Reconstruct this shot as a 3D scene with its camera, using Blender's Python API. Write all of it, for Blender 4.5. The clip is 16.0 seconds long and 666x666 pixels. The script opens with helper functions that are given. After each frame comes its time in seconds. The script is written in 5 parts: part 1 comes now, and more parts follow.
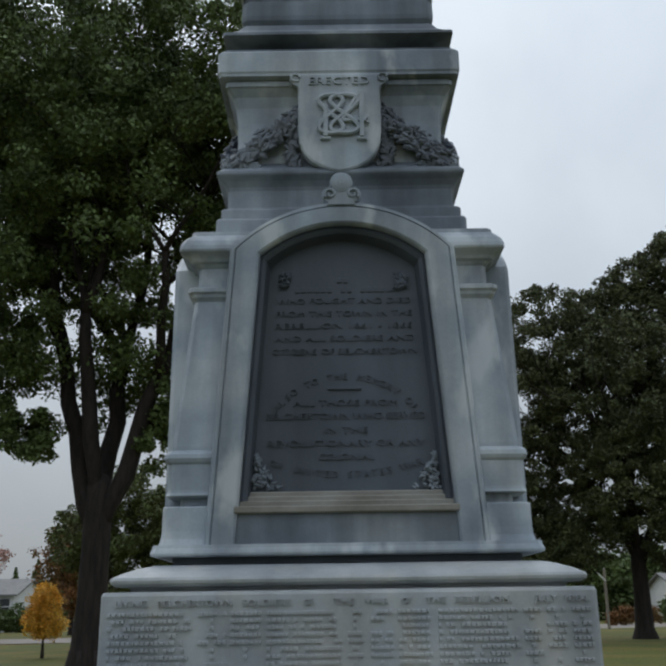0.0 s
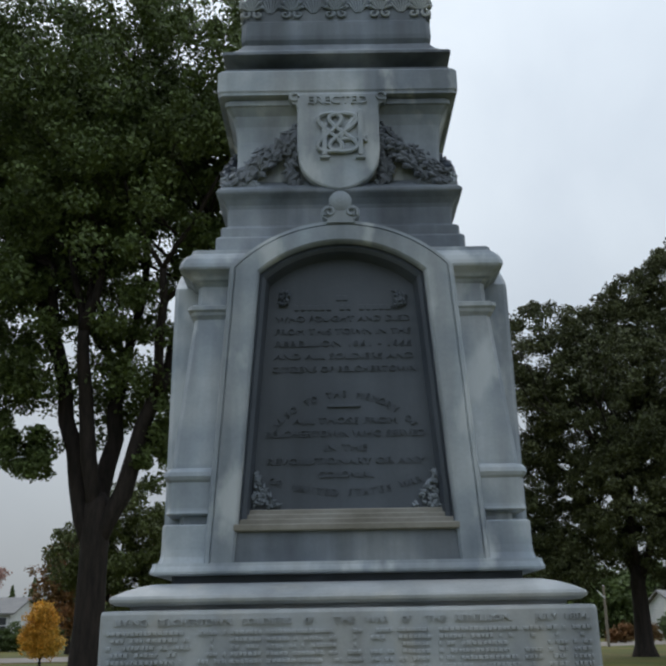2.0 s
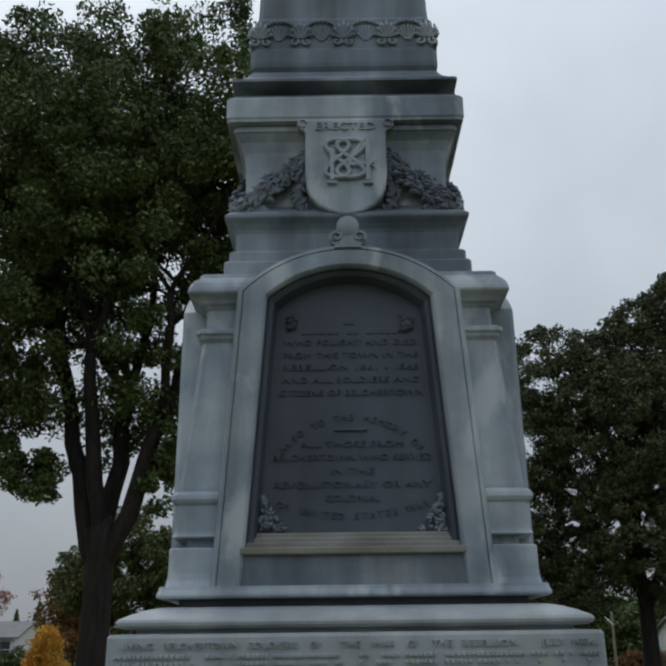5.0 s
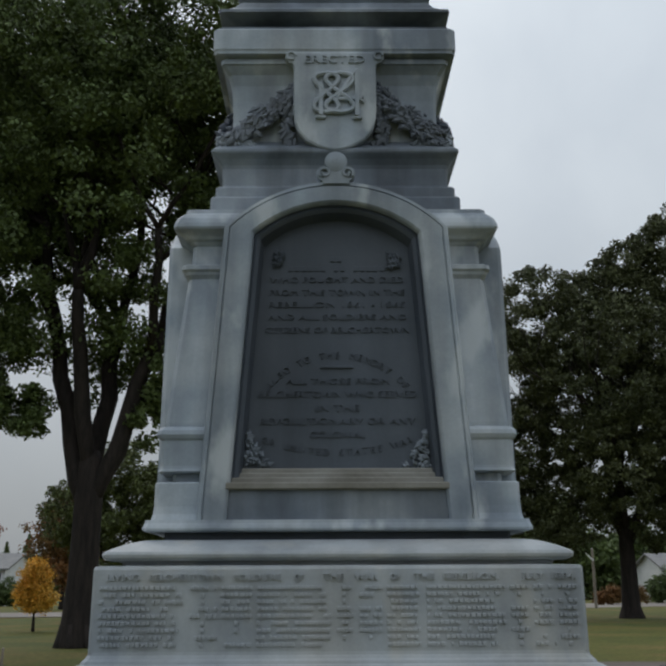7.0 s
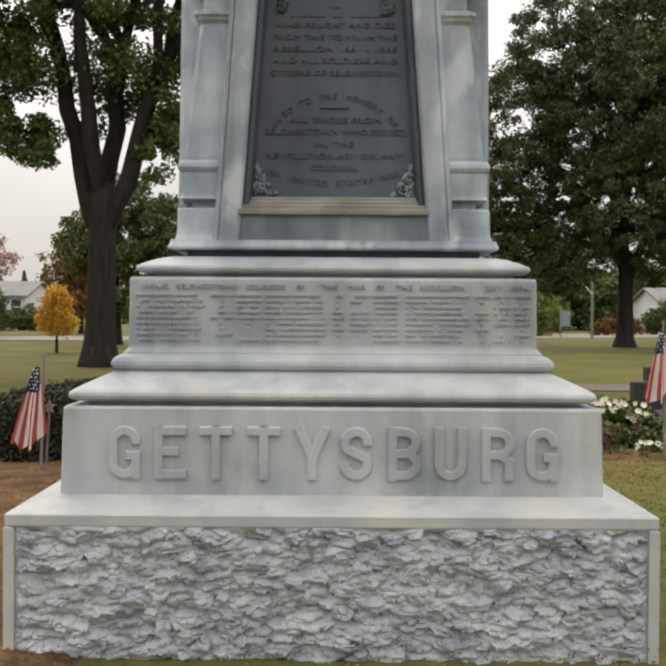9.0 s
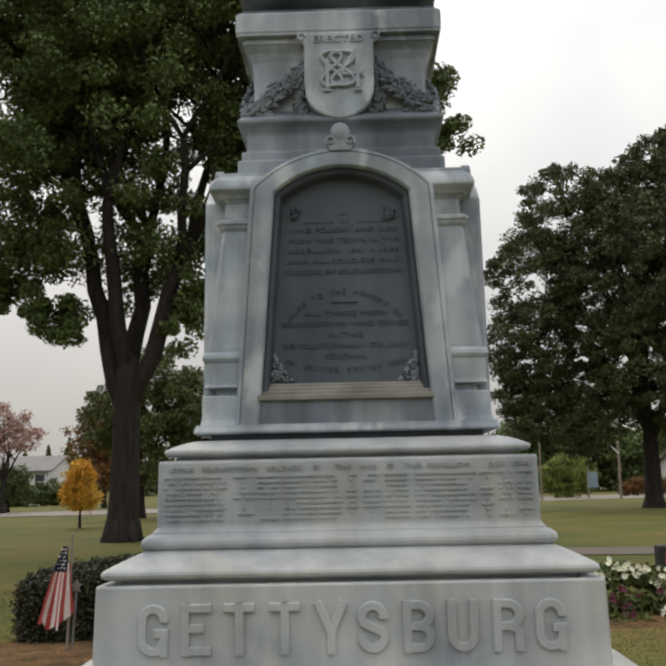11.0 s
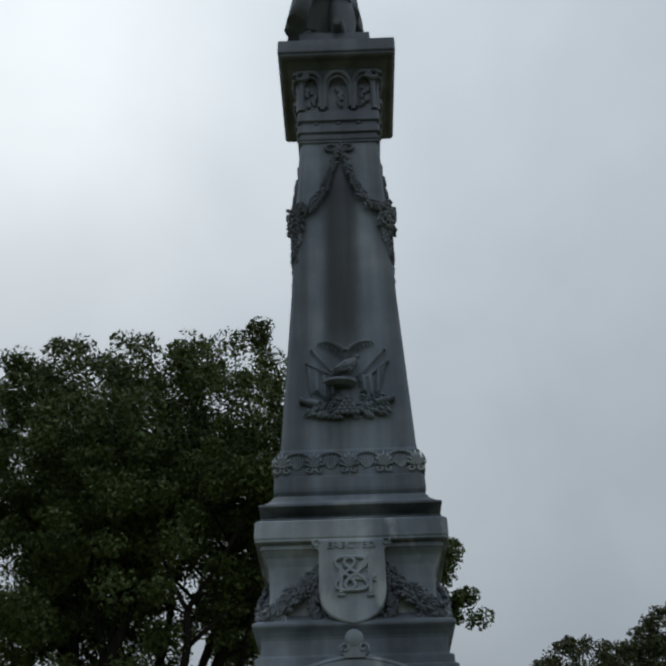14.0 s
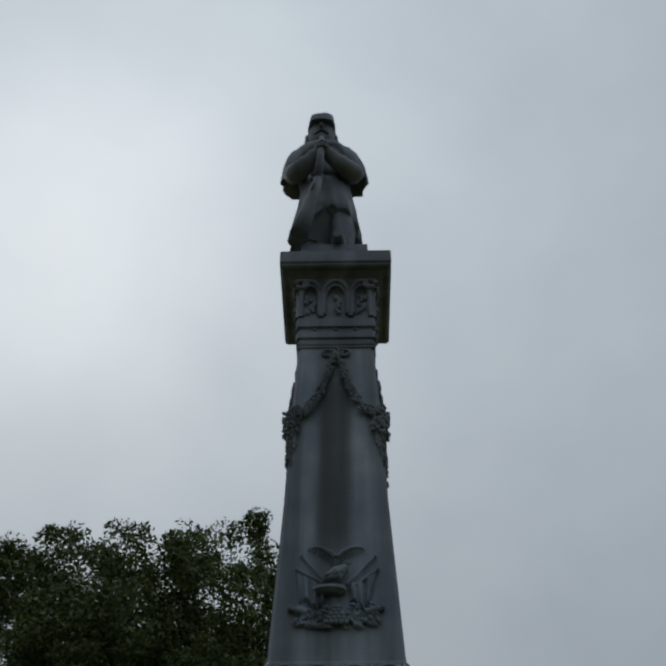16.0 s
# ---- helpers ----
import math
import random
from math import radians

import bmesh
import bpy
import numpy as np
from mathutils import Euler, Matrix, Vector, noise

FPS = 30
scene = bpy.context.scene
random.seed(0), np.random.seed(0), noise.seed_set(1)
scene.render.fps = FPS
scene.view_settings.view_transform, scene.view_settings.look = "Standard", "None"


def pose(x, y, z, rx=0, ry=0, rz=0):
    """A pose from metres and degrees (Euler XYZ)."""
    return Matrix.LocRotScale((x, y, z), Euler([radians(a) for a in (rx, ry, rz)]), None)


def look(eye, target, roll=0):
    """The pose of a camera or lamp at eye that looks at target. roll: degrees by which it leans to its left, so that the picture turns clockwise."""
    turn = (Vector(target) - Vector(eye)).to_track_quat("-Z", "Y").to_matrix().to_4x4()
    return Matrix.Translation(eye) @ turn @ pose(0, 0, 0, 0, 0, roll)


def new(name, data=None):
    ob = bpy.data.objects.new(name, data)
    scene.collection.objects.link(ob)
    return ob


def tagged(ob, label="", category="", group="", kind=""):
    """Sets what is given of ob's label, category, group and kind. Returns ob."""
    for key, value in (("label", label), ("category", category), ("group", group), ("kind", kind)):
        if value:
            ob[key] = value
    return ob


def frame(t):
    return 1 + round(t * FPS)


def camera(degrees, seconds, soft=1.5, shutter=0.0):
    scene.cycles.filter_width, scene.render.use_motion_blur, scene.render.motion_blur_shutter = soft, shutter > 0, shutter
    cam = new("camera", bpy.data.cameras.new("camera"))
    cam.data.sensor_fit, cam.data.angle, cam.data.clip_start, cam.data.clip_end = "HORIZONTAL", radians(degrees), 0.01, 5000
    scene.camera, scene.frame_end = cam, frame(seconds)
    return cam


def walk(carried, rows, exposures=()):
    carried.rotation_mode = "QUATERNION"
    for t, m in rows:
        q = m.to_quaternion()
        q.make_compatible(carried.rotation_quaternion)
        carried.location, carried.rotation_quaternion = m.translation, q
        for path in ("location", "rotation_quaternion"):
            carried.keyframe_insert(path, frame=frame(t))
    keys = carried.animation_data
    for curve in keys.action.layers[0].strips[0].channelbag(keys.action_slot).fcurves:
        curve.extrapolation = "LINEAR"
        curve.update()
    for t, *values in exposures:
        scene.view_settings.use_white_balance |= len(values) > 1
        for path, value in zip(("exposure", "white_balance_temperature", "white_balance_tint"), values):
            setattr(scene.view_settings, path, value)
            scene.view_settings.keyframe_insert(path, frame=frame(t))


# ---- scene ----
# ---- camera ----
cam = camera(38.70, 16.0, soft=2.8)
ROWS = (
    (0.0, -0.031, -2.923, 1.535, -0.05, 16.12, -0.82),
    (0.5, -0.022, -2.930, 1.541, 0.13, 16.42, -0.94),
    (1.0, -0.023, -2.936, 1.544, 0.19, 15.79, -0.68),
    (1.5, -0.033, -2.928, 1.538, -0.06, 16.61, -0.86),
    (2.0, -0.035, -2.930, 1.536, -0.20, 17.12, -0.95),
    (2.5, -0.028, -2.934, 1.535, -0.15, 17.33, -0.60),
    (3.0, -0.022, -2.944, 1.540, -0.20, 17.43, -0.53),
    (3.5, -0.027, -2.944, 1.534, 0.20, 17.98, -0.39),
    (4.0, -0.026, -2.943, 1.537, 0.32, 18.21, -0.48),
    (5.2, -0.040, -2.944, 1.531, 0.15, 18.60, -0.70),
    (6.3, -0.051, -2.944, 1.523, -0.11, 18.70, -0.86),
    (6.5, -0.051, -2.940, 1.525, -0.19, 18.52, -0.84),
    (7.0, -0.031, -2.938, 1.531, -0.49, 14.83, -0.27),
    (7.5, 0.003, -2.980, 1.512, 1.25, 8.78, 0.91),
    (8.0, 0.014, -3.046, 1.518, 1.67, 1.11, 1.37),
    (8.2, -0.015, -3.126, 1.467, -0.05, 0.20, 0.70),
    (9.2, 0.010, -3.370, 1.470, 0.10, -1.20, 0.30),
    (10.3, 0.038, -3.545, 1.483, 0.53, 3.23, 0.01),
    (10.5, 0.036, -3.548, 1.499, 0.93, 3.72, -0.60),
    (11.0, 0.034, -3.564, 1.504, 1.33, 8.87, -1.16),
    (11.5, 0.041, -3.585, 1.527, 1.25, 14.40, -0.90),
    (12.0, 0.050, -3.606, 1.545, 2.18, 21.06, -0.85),
    (12.5, 0.041, -3.648, 1.560, 1.85, 26.24, -0.56),
    (13.0, 0.014, -3.649, 1.547, 1.19, 30.83, -0.58),
    (13.5, -0.002, -3.670, 1.550, 0.90, 34.52, -1.03),
    (14.0, 0.010, -3.712, 1.585, 1.06, 36.56, -1.23),
    (14.5, 0.032, -3.737, 1.619, 1.49, 39.34, -0.85),
    (15.0, 0.042, -3.732, 1.606, 1.26, 43.89, -0.17),
    (15.5, 0.046, -3.772, 1.579, 2.10, 47.05, 1.37),
    (16.0, 0.051, -3.820, 1.580, 1.07, 47.97, 0.07),
)


def aim(x, y, z, yaw, tilt, roll):
    a, b = radians(yaw), radians(tilt)
    return look((x, y, z), (x - math.sin(a) * math.cos(b), y + math.cos(a) * math.cos(b), z + math.sin(b)), roll)


EXPOSURES = ((0.0, -0.32, 6450, 10), (2.0, -0.24, 6450, 10), (3.0, -0.28, 6450, 10), (3.5, -0.55, 6350, 10), (6.5, -0.54, 6500, 10), (7.0, -0.44, 6600, 10), (7.5, -0.16, 6950, 12), (8.2, 0.66, 7750, 15), (10.3, 0.32, 7750, 15), (11.0, 0.16, 7600, 14), (11.5, -0.32, 6900, 12), (12.0, -0.74, 6450, 10), (12.5, -0.62, 6400, 10), (13.0, -0.86, 6400, 10), (13.5, -1.02, 6450, 9), (14.5, -1.06, 6400, 8), (15.5, -1.4, 6400, 8), (16.0, -1.33, 6400, 8))
walk(cam, [(r[0], aim(*r[1:])) for r in ROWS], EXPOSURES)

# ---- world and light ----
SUN_ELEV, SUN_ROT = radians(51), radians(-27)
world = bpy.data.worlds.new("overcast_sky")
world.use_nodes = True
scene.world = world
wn, wl = world.node_tree.nodes, world.node_tree.links
bg = wn["Background"]
sky = wn.new("ShaderNodeTexSky")
sky.sky_type, sky.sun_disc = "NISHITA", False
sky.sun_elevation, sky.sun_rotation = SUN_ELEV, SUN_ROT
sky.dust_density = 4.0
wco = wn.new("ShaderNodeTexCoord")
cloud = wn.new("ShaderNodeTexNoise")
cloud.inputs["Scale"].default_value, cloud.inputs["Detail"].default_value = 3.2, 6.0
cloud.inputs["Distortion"].default_value = 0.25
wl.new(wco.outputs["Generated"], cloud.inputs["Vector"])
ramp = wn.new("ShaderNodeValToRGB")
ramp.color_ramp.elements[0].position, ramp.color_ramp.elements[0].color = 0.3, (5.05, 5.68, 6.35, 1)
ramp.color_ramp.elements[1].position, ramp.color_ramp.elements[1].color = 0.72, (6.3, 6.95, 7.5, 1)
wl.new(cloud.outputs["Fac"], ramp.inputs["Fac"])
# the thin cloud round the hidden sun glows
dot = wn.new("ShaderNodeVectorMath")
dot.operation = "DOT_PRODUCT"
SUN_WAY = Vector((math.sin(SUN_ROT) * math.cos(SUN_ELEV), math.cos(SUN_ROT) * math.cos(SUN_ELEV), math.sin(SUN_ELEV)))
dot.inputs[1].default_value = SUN_WAY
wl.new(wco.outputs["Generated"], dot.inputs[0])
glow = wn.new("ShaderNodeMapRange")
glow.inputs["From Min"].default_value, glow.inputs["From Max"].default_value = 0.86, 1.0
glow.inputs["To Min"].default_value, glow.inputs["To Max"].default_value = 1.0, 1.16
glow.interpolation_type = "SMOOTHSTEP"
wl.new(dot.outputs["Value"], glow.inputs["Value"])
# an overcast sky is brighter overhead than at the horizon
split_xyz = wn.new("ShaderNodeSeparateXYZ")
wl.new(wco.outputs["Generated"], split_xyz.inputs[0])
lift = wn.new("ShaderNodeMapRange")
lift.inputs["To Min"].default_value, lift.inputs["To Max"].default_value = 1.0, 2.3
wl.new(split_xyz.outputs["Z"], lift.inputs["Value"])
def times_of(a, b):
    m = wn.new("ShaderNodeMath")
    m.operation = "MULTIPLY"
    wl.new(a, m.inputs[0])
    wl.new(b, m.inputs[1])
    return m


def soft_step(sock, a, b, low, high):
    m = wn.new("ShaderNodeMapRange")
    m.interpolation_type = "SMOOTHSTEP"
    m.inputs["From Min"].default_value, m.inputs["From Max"].default_value = a, b
    m.inputs["To Min"].default_value, m.inputs["To Max"].default_value = low, high
    wl.new(sock, m.inputs["Value"])
    return m.outputs["Result"]


# a thin spot in the cloud at the sun, and a heavier bank low over the horizon
spot = soft_step(dot.outputs["Value"], 0.972, 1.0, 1.0, 1.13)
bank = soft_step(split_xyz.outputs["Z"], 0.0, 0.4, 0.66, 1.0)
both = times_of(times_of(glow.outputs["Result"], lift.outputs["Result"]).outputs["Value"], times_of(spot, bank).outputs["Value"])
gmul = wn.new("ShaderNodeVectorMath")
gmul.operation = "SCALE"
wl.new(ramp.outputs["Color"], gmul.inputs[0])
wl.new(both.outputs["Value"], gmul.inputs["Scale"])
wmix = wn.new("ShaderNodeMix")
wmix.data_type = "RGBA"
wmix.inputs["Factor"].default_value = 0.9
wl.new(sky.outputs["Color"], wmix.inputs["A"])
wl.new(gmul.outputs["Vector"], wmix.inputs["B"])
wl.new(wmix.outputs["Result"], bg.inputs["Color"])
bg.inputs["Strength"].default_value = 0.1

sun_data = bpy.data.lights.new("sun", "SUN")
sun_data.energy, sun_data.angle, sun_data.color = 0.9, radians(35), (1.0, 0.97, 0.92)
sun = new("sun", sun_data)
sun.matrix_world = look(SUN_WAY * 60, (0, 0, 0))


# ---- materials ----
def material(name, colors, rough=0.7, metal=0.0, scale=4.0, fine=60.0, bump=0.15, streak=0.0, random_tone=0.0, stretch=(1, 1, 1), spec=0.5, island=0.0, grain=0.15, stain=None, blot=None):
    """Base colours mixed by noise at two scales; bump from the fine one. streak: rain marks that run down."""
    m = bpy.data.materials.new(name)
    m.use_nodes = True
    n, l = m.node_tree.nodes, m.node_tree.links
    b = n["Principled BSDF"]
    co = n.new("ShaderNodeTexCoord")
    mp = n.new("ShaderNodeMapping")
    mp.inputs["Scale"].default_value = stretch
    l.new(co.outputs["Object"], mp.inputs["Vector"])
    big = n.new("ShaderNodeTexNoise")
    big.inputs["Scale"].default_value, big.inputs["Detail"].default_value = scale, 5.0
    l.new(mp.outputs["Vector"], big.inputs["Vector"])
    small = n.new("ShaderNodeTexNoise")
    small.inputs["Scale"].default_value, small.inputs["Detail"].default_value = fine, 3.0
    l.new(mp.outputs["Vector"], small.inputs["Vector"])
    r = n.new("ShaderNodeValToRGB")
    r.color_ramp.elements[0].position, r.color_ramp.elements[0].color = 0.32, (*colors[0], 1)
    r.color_ramp.elements[1].position, r.color_ramp.elements[1].color = 0.7, (*colors[-1], 1)
    if len(colors) > 2:
        e = r.color_ramp.elements.new(0.5)
        e.color = (*colors[1], 1)
    l.new(big.outputs["Fac"], r.inputs["Fac"])
    out = r.outputs["Color"]

    def times(sock, low, high, c, a=0.3, z=0.7):
        g = n.new("ShaderNodeMapRange")
        g.inputs["From Min"].default_value, g.inputs["From Max"].default_value = a, z
        g.inputs["To Min"].default_value, g.inputs["To Max"].default_value = low, high
        l.new(sock, g.inputs["Value"])
        v = n.new("ShaderNodeVectorMath")
        v.operation = "SCALE"
        l.new(c, v.inputs[0])
        l.new(g.outputs["Result"], v.inputs["Scale"])
        return v.outputs["Vector"]

    out = times(small.outputs["Fac"], 1 - grain, 1 + grain, out)
    if streak:
        sm = n.new("ShaderNodeMapping")
        sm.inputs["Scale"].default_value = (9, 9, 0.55)
        l.new(co.outputs["Object"], sm.inputs["Vector"])
        st = n.new("ShaderNodeTexNoise")
        st.inputs["Scale"].default_value, st.inputs["Detail"].default_value = 1.0, 4.0
        l.new(sm.outputs["Vector"], st.inputs["Vector"])
        out = times(st.outputs["Fac"], 1.0 - streak, 1.0 + 0.5 * streak, out, 0.35, 0.65)
    if blot:
        # paler or warmer patches of weathering: colour, noise size, threshold, share
        tone, size, edge, share = blot
        pm = n.new("ShaderNodeMapping")
        pm.inputs["Scale"].default_value = (1.6, 1.6, 0.8)
        l.new(co.outputs["Object"], pm.inputs["Vector"])
        pn = n.new("ShaderNodeTexNoise")
        pn.inputs["Scale"].default_value, pn.inputs["Detail"].default_value = size, 7.0
        l.new(pm.outputs["Vector"], pn.inputs["Vector"])
        pr = n.new("ShaderNodeMapRange")
        pr.interpolation_type = "SMOOTHSTEP"
        pr.inputs["From Min"].default_value, pr.inputs["From Max"].default_value = edge, edge + 0.14
        pr.inputs["To Max"].default_value = share
        l.new(pn.outputs["Fac"], pr.inputs["Value"])
        px = n.new("ShaderNodeMix")
        px.data_type = "RGBA"
        l.new(pr.outputs["Result"], px.inputs["Factor"])
        l.new(out, px.inputs["A"])
        px.inputs["B"].default_value = (*tone, 1)
        out = px.outputs["Result"]
    if stain:
        # a dark rain stain down the middle of the faces: half width, height from and to
        half, za, zb = stain
        xyz = n.new("ShaderNodeSeparateXYZ")
        l.new(co.outputs["Object"], xyz.inputs[0])
        wob = n.new("ShaderNodeMath")
        wob.operation = "MULTIPLY_ADD"
        l.new(small.outputs["Fac"], wob.inputs[0])
        wob.inputs[1].default_value = 0.02
        l.new(xyz.outputs["X"], wob.inputs[2])
        ab = n.new("ShaderNodeMath")
        ab.operation = "ABSOLUTE"
        l.new(wob.outputs["Value"], ab.inputs[0])

        def step(sock, a, z):
            s = n.new("ShaderNodeMapRange")
            s.interpolation_type = "SMOOTHSTEP"
            s.inputs["From Min"].default_value, s.inputs["From Max"].default_value = a, z
            l.new(sock, s.inputs["Value"])
            return s.outputs["Result"]

        def mul(a, c):
            s = n.new("ShaderNodeMath")
            s.operation = "MULTIPLY"
            l.new(a, s.inputs[0])
            l.new(c, s.inputs[1])
            return s.outputs["Value"]

        mask = mul(mul(step(ab.outputs["Value"], half * 1.3, half * 0.5), step(xyz.outputs["Z"], za, za + 0.25)), step(xyz.outputs["Z"], zb, zb - 0.3))
        out = times(mask, 1.0, 0.3, out, 0, 1)
    if random_tone:
        oi = n.new("ShaderNodeObjectInfo")
        out = times(oi.outputs["Random"], 1 - random_tone, 1 + random_tone, out, 0, 1)
    if island:
        ge = n.new("ShaderNodeNewGeometry")
        out = times(ge.outputs["Random Per Island"], 1 - island, 1 + island, out, 0, 1)
    l.new(out, b.inputs["Base Color"])
    b.inputs["Metallic"].default_value = metal
    b.inputs["Specular IOR Level"].default_value = spec
    rr = n.new("ShaderNodeMapRange")
    rr.inputs["To Min"].default_value, rr.inputs["To Max"].default_value = max(rough - 0.12, 0), min(rough + 0.1, 1)
    l.new(big.outputs["Fac"], rr.inputs["Value"])
    l.new(rr.outputs["Result"], b.inputs["Roughness"])
    if bump:
        bp = n.new("ShaderNodeBump")
        bp.inputs["Strength"].default_value, bp.inputs["Distance"].default_value = bump, 0.01
        l.new(small.outputs["Fac"], bp.inputs["Height"])
        l.new(bp.outputs["Normal"], b.inputs["Normal"])
    return m


ZINC = material("weathered_zinc", [(0.165, 0.20, 0.25), (0.28, 0.325, 0.375), (0.46, 0.495, 0.525)], 0.6, 0.0, 3.4, 120, 0.03, streak=0.34, grain=0.04, blot=((0.52, 0.555, 0.58), 5.0, 0.54, 0.75))
# sooty tone that also paints in the backlit shade of statue and capital
ZINC_DULL = material("sooty_shaded_zinc", [(0.085, 0.10, 0.13), (0.135, 0.155, 0.19), (0.20, 0.22, 0.255)], 0.65, 0.0, 3.5, 120, 0.03, streak=0.3, grain=0.05)
ZINC_STREAKED = material("streaked_zinc", [(0.125, 0.155, 0.20), (0.19, 0.225, 0.265), (0.29, 0.325, 0.365)], 0.6, 0.0, 2.6, 120, 0.03, streak=0.45, grain=0.04, stain=(0.085, 3.95, 5.36))
ZINC_PALE = material("pale_zinc", [(0.25, 0.28, 0.315), (0.37, 0.395, 0.415), (0.50, 0.505, 0.50)], 0.62, 0.0, 3.2, 120, 0.03, streak=0.2, grain=0.04, blot=((0.55, 0.52, 0.455), 4.0, 0.55, 0.38))
# stained tone, darkened further to paint in the shade under ledges
ZINC_MID = material("stained_shaded_zinc", [(0.10, 0.122, 0.155), (0.175, 0.205, 0.245), (0.29, 0.32, 0.35)], 0.62, 0.0, 4.0, 120, 0.03, streak=0.4, grain=0.04)
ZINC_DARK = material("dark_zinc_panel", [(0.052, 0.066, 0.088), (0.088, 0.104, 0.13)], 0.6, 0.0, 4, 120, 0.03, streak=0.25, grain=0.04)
ZINC_STAIN = material("brown_stained_zinc", [(0.17, 0.16, 0.135), (0.235, 0.225, 0.20), (0.30, 0.295, 0.27)], 0.65, 0.0, 9, 90, 0.03, grain=0.06)
GRANITE = material("grey_granite", [(0.35, 0.36, 0.36), (0.43, 0.44, 0.435), (0.52, 0.50, 0.45)], 0.8, 0.0, 5, 200, 0.05, grain=0.05, blot=((0.33, 0.34, 0.35), 7.0, 0.55, 0.6))
GRANITE_ROUGH = material("rough_granite", [(0.30, 0.325, 0.355), (0.41, 0.43, 0.455), (0.50, 0.51, 0.515)], 0.85, 0.0, 9, 220, 0.35)
GRASS = material("autumn_lawn", [(0.052, 0.070, 0.014), (0.094, 0.094, 0.020), (0.145, 0.106, 0.036)], 0.9, 0.0, 0.34, 9, 0.8, spec=0.2, grain=0.32)
MULCH = material("brown_mulch", [(0.065, 0.042, 0.022), (0.115, 0.066, 0.034), (0.17, 0.10, 0.045)], 0.95, 0.0, 5, 50, 1.0, spec=0.1, grain=0.4)
ASPHALT = material("road_asphalt", [(0.19, 0.165, 0.15), (0.25, 0.22, 0.195)], 0.9, 0.0, 0.6, 40, 0.2)
PATH = material("path_asphalt", [(0.10, 0.08, 0.065), (0.14, 0.115, 0.095)], 0.9, 0.0, 0.8, 40, 0.2)
BARK = material("dark_bark", [(0.018, 0.015, 0.014), (0.04, 0.032, 0.028)], 0.95, 0.0, 3, 14, 1.0, stretch=(3, 3, 0.5), spec=0.2)
LEAF = material("green_leaf", [(0.066, 0.098, 0.028), (0.105, 0.142, 0.045)], 0.6, 0.0, 0.4, 3, 0.0, island=0.5, spec=0.3)
LEAF_MID = material("mid_green_leaf", [(0.07, 0.09, 0.022), (0.10, 0.12, 0.035)], 0.6, 0.0, 0.4, 3, 0.0, island=0.5, spec=0.3)
LEAF_OLIVE = material("olive_leaf", [(0.052, 0.064, 0.024), (0.082, 0.092, 0.036)], 0.6, 0.0, 0.3, 3, 0.0, island=0.5, spec=0.3)
LEAF_FRESH = material("fresh_leaf", [(0.15, 0.20, 0.04), (0.21, 0.25, 0.06)], 0.6, 0.0, 0.6, 3, 0.0, island=0.4, spec=0.3)
LEAF_GOLD = material("golden_leaf", [(0.70, 0.36, 0.05), (0.78, 0.52, 0.10)], 0.6, 0.0, 0.8, 3, 0.0, island=0.35, spec=0.3)
LEAF_ORANGE = material("orange_leaf", [(0.22, 0.09, 0.03), (0.12, 0.09, 0.03)], 0.6, 0.0, 0.5, 3, 0.0, island=0.4, spec=0.3)
GRASS_BLADE = material("grass_blade", [(0.10, 0.115, 0.03), (0.19, 0.15, 0.06)], 0.8, 0.0, 1.2, 6, 0.0, island=0.35, spec=0.2)
LEAF_PINK = material("pinkish_leaf", [(0.36, 0.20, 0.17), (0.48, 0.33, 0.29)], 0.6, 0.0, 0.6, 3, 0.0, island=0.4, spec=0.3)
HEDGE = material("hedge_leaf", [(0.024, 0.028, 0.013), (0.048, 0.050, 0.024)], 0.6, 0.0, 5, 30, 0.0, island=0.6, spec=0.35)
SIDING = material("white_siding", [(0.62, 0.63, 0.64), (0.72, 0.72, 0.72)], 0.7, 0.0, 1, 12, 0.1)
SHINGLE = material("grey_shingle", [(0.15, 0.15, 0.155), (0.22, 0.215, 0.21)], 0.9, 0.0, 1.5, 12, 0.4)
PANE = material("dark_window_glass", [(0.03, 0.035, 0.04), (0.05, 0.055, 0.06)], 0.12, 0.0, 2, 10, 0.0)
WOODPOLE = material("weathered_pole_wood", [(0.20, 0.17, 0.14), (0.28, 0.24, 0.20)], 0.9, 0.0, 3, 30, 0.4, stretch=(3, 3, 0.4))
RED = material("red_cloth", [(0.42, 0.06, 0.055), (0.50, 0.085, 0.075)], 0.85, 0.0, 12, 200, 0.1)
WHITE = material("white_cloth", [(0.74, 0.69, 0.66), (0.82, 0.78, 0.75)], 0.85, 0.0, 12, 200, 0.1)
NAVY = material("navy_cloth", [(0.014, 0.018, 0.042), (0.02, 0.026, 0.058)], 0.85, 0.0, 12, 200, 0.1)
PETAL = material("cream_petal", [(0.66, 0.64, 0.48), (0.76, 0.75, 0.62)], 0.7, 0.0, 8, 40, 0.0, island=0.15)
PETAL_DARK = material("maroon_petal", [(0.08, 0.012, 0.025), (0.13, 0.02, 0.035)], 0.7, 0.0, 8, 40, 0.0, island=0.3)
BLUE = material("pale_blue_paint", [(0.20, 0.27, 0.34), (0.26, 0.33, 0.40)], 0.6, 0.0, 4, 40, 0.05)
BLACK = material("black_board", [(0.012, 0.012, 0.014), (0.02, 0.02, 0.022)], 0.5, 0.0, 6, 60, 0.05)
PEWTER = material("grey_marker_metal", [(0.20, 0.20, 0.205), (0.28, 0.28, 0.28)], 0.5, 0.6, 10, 80, 0.1)


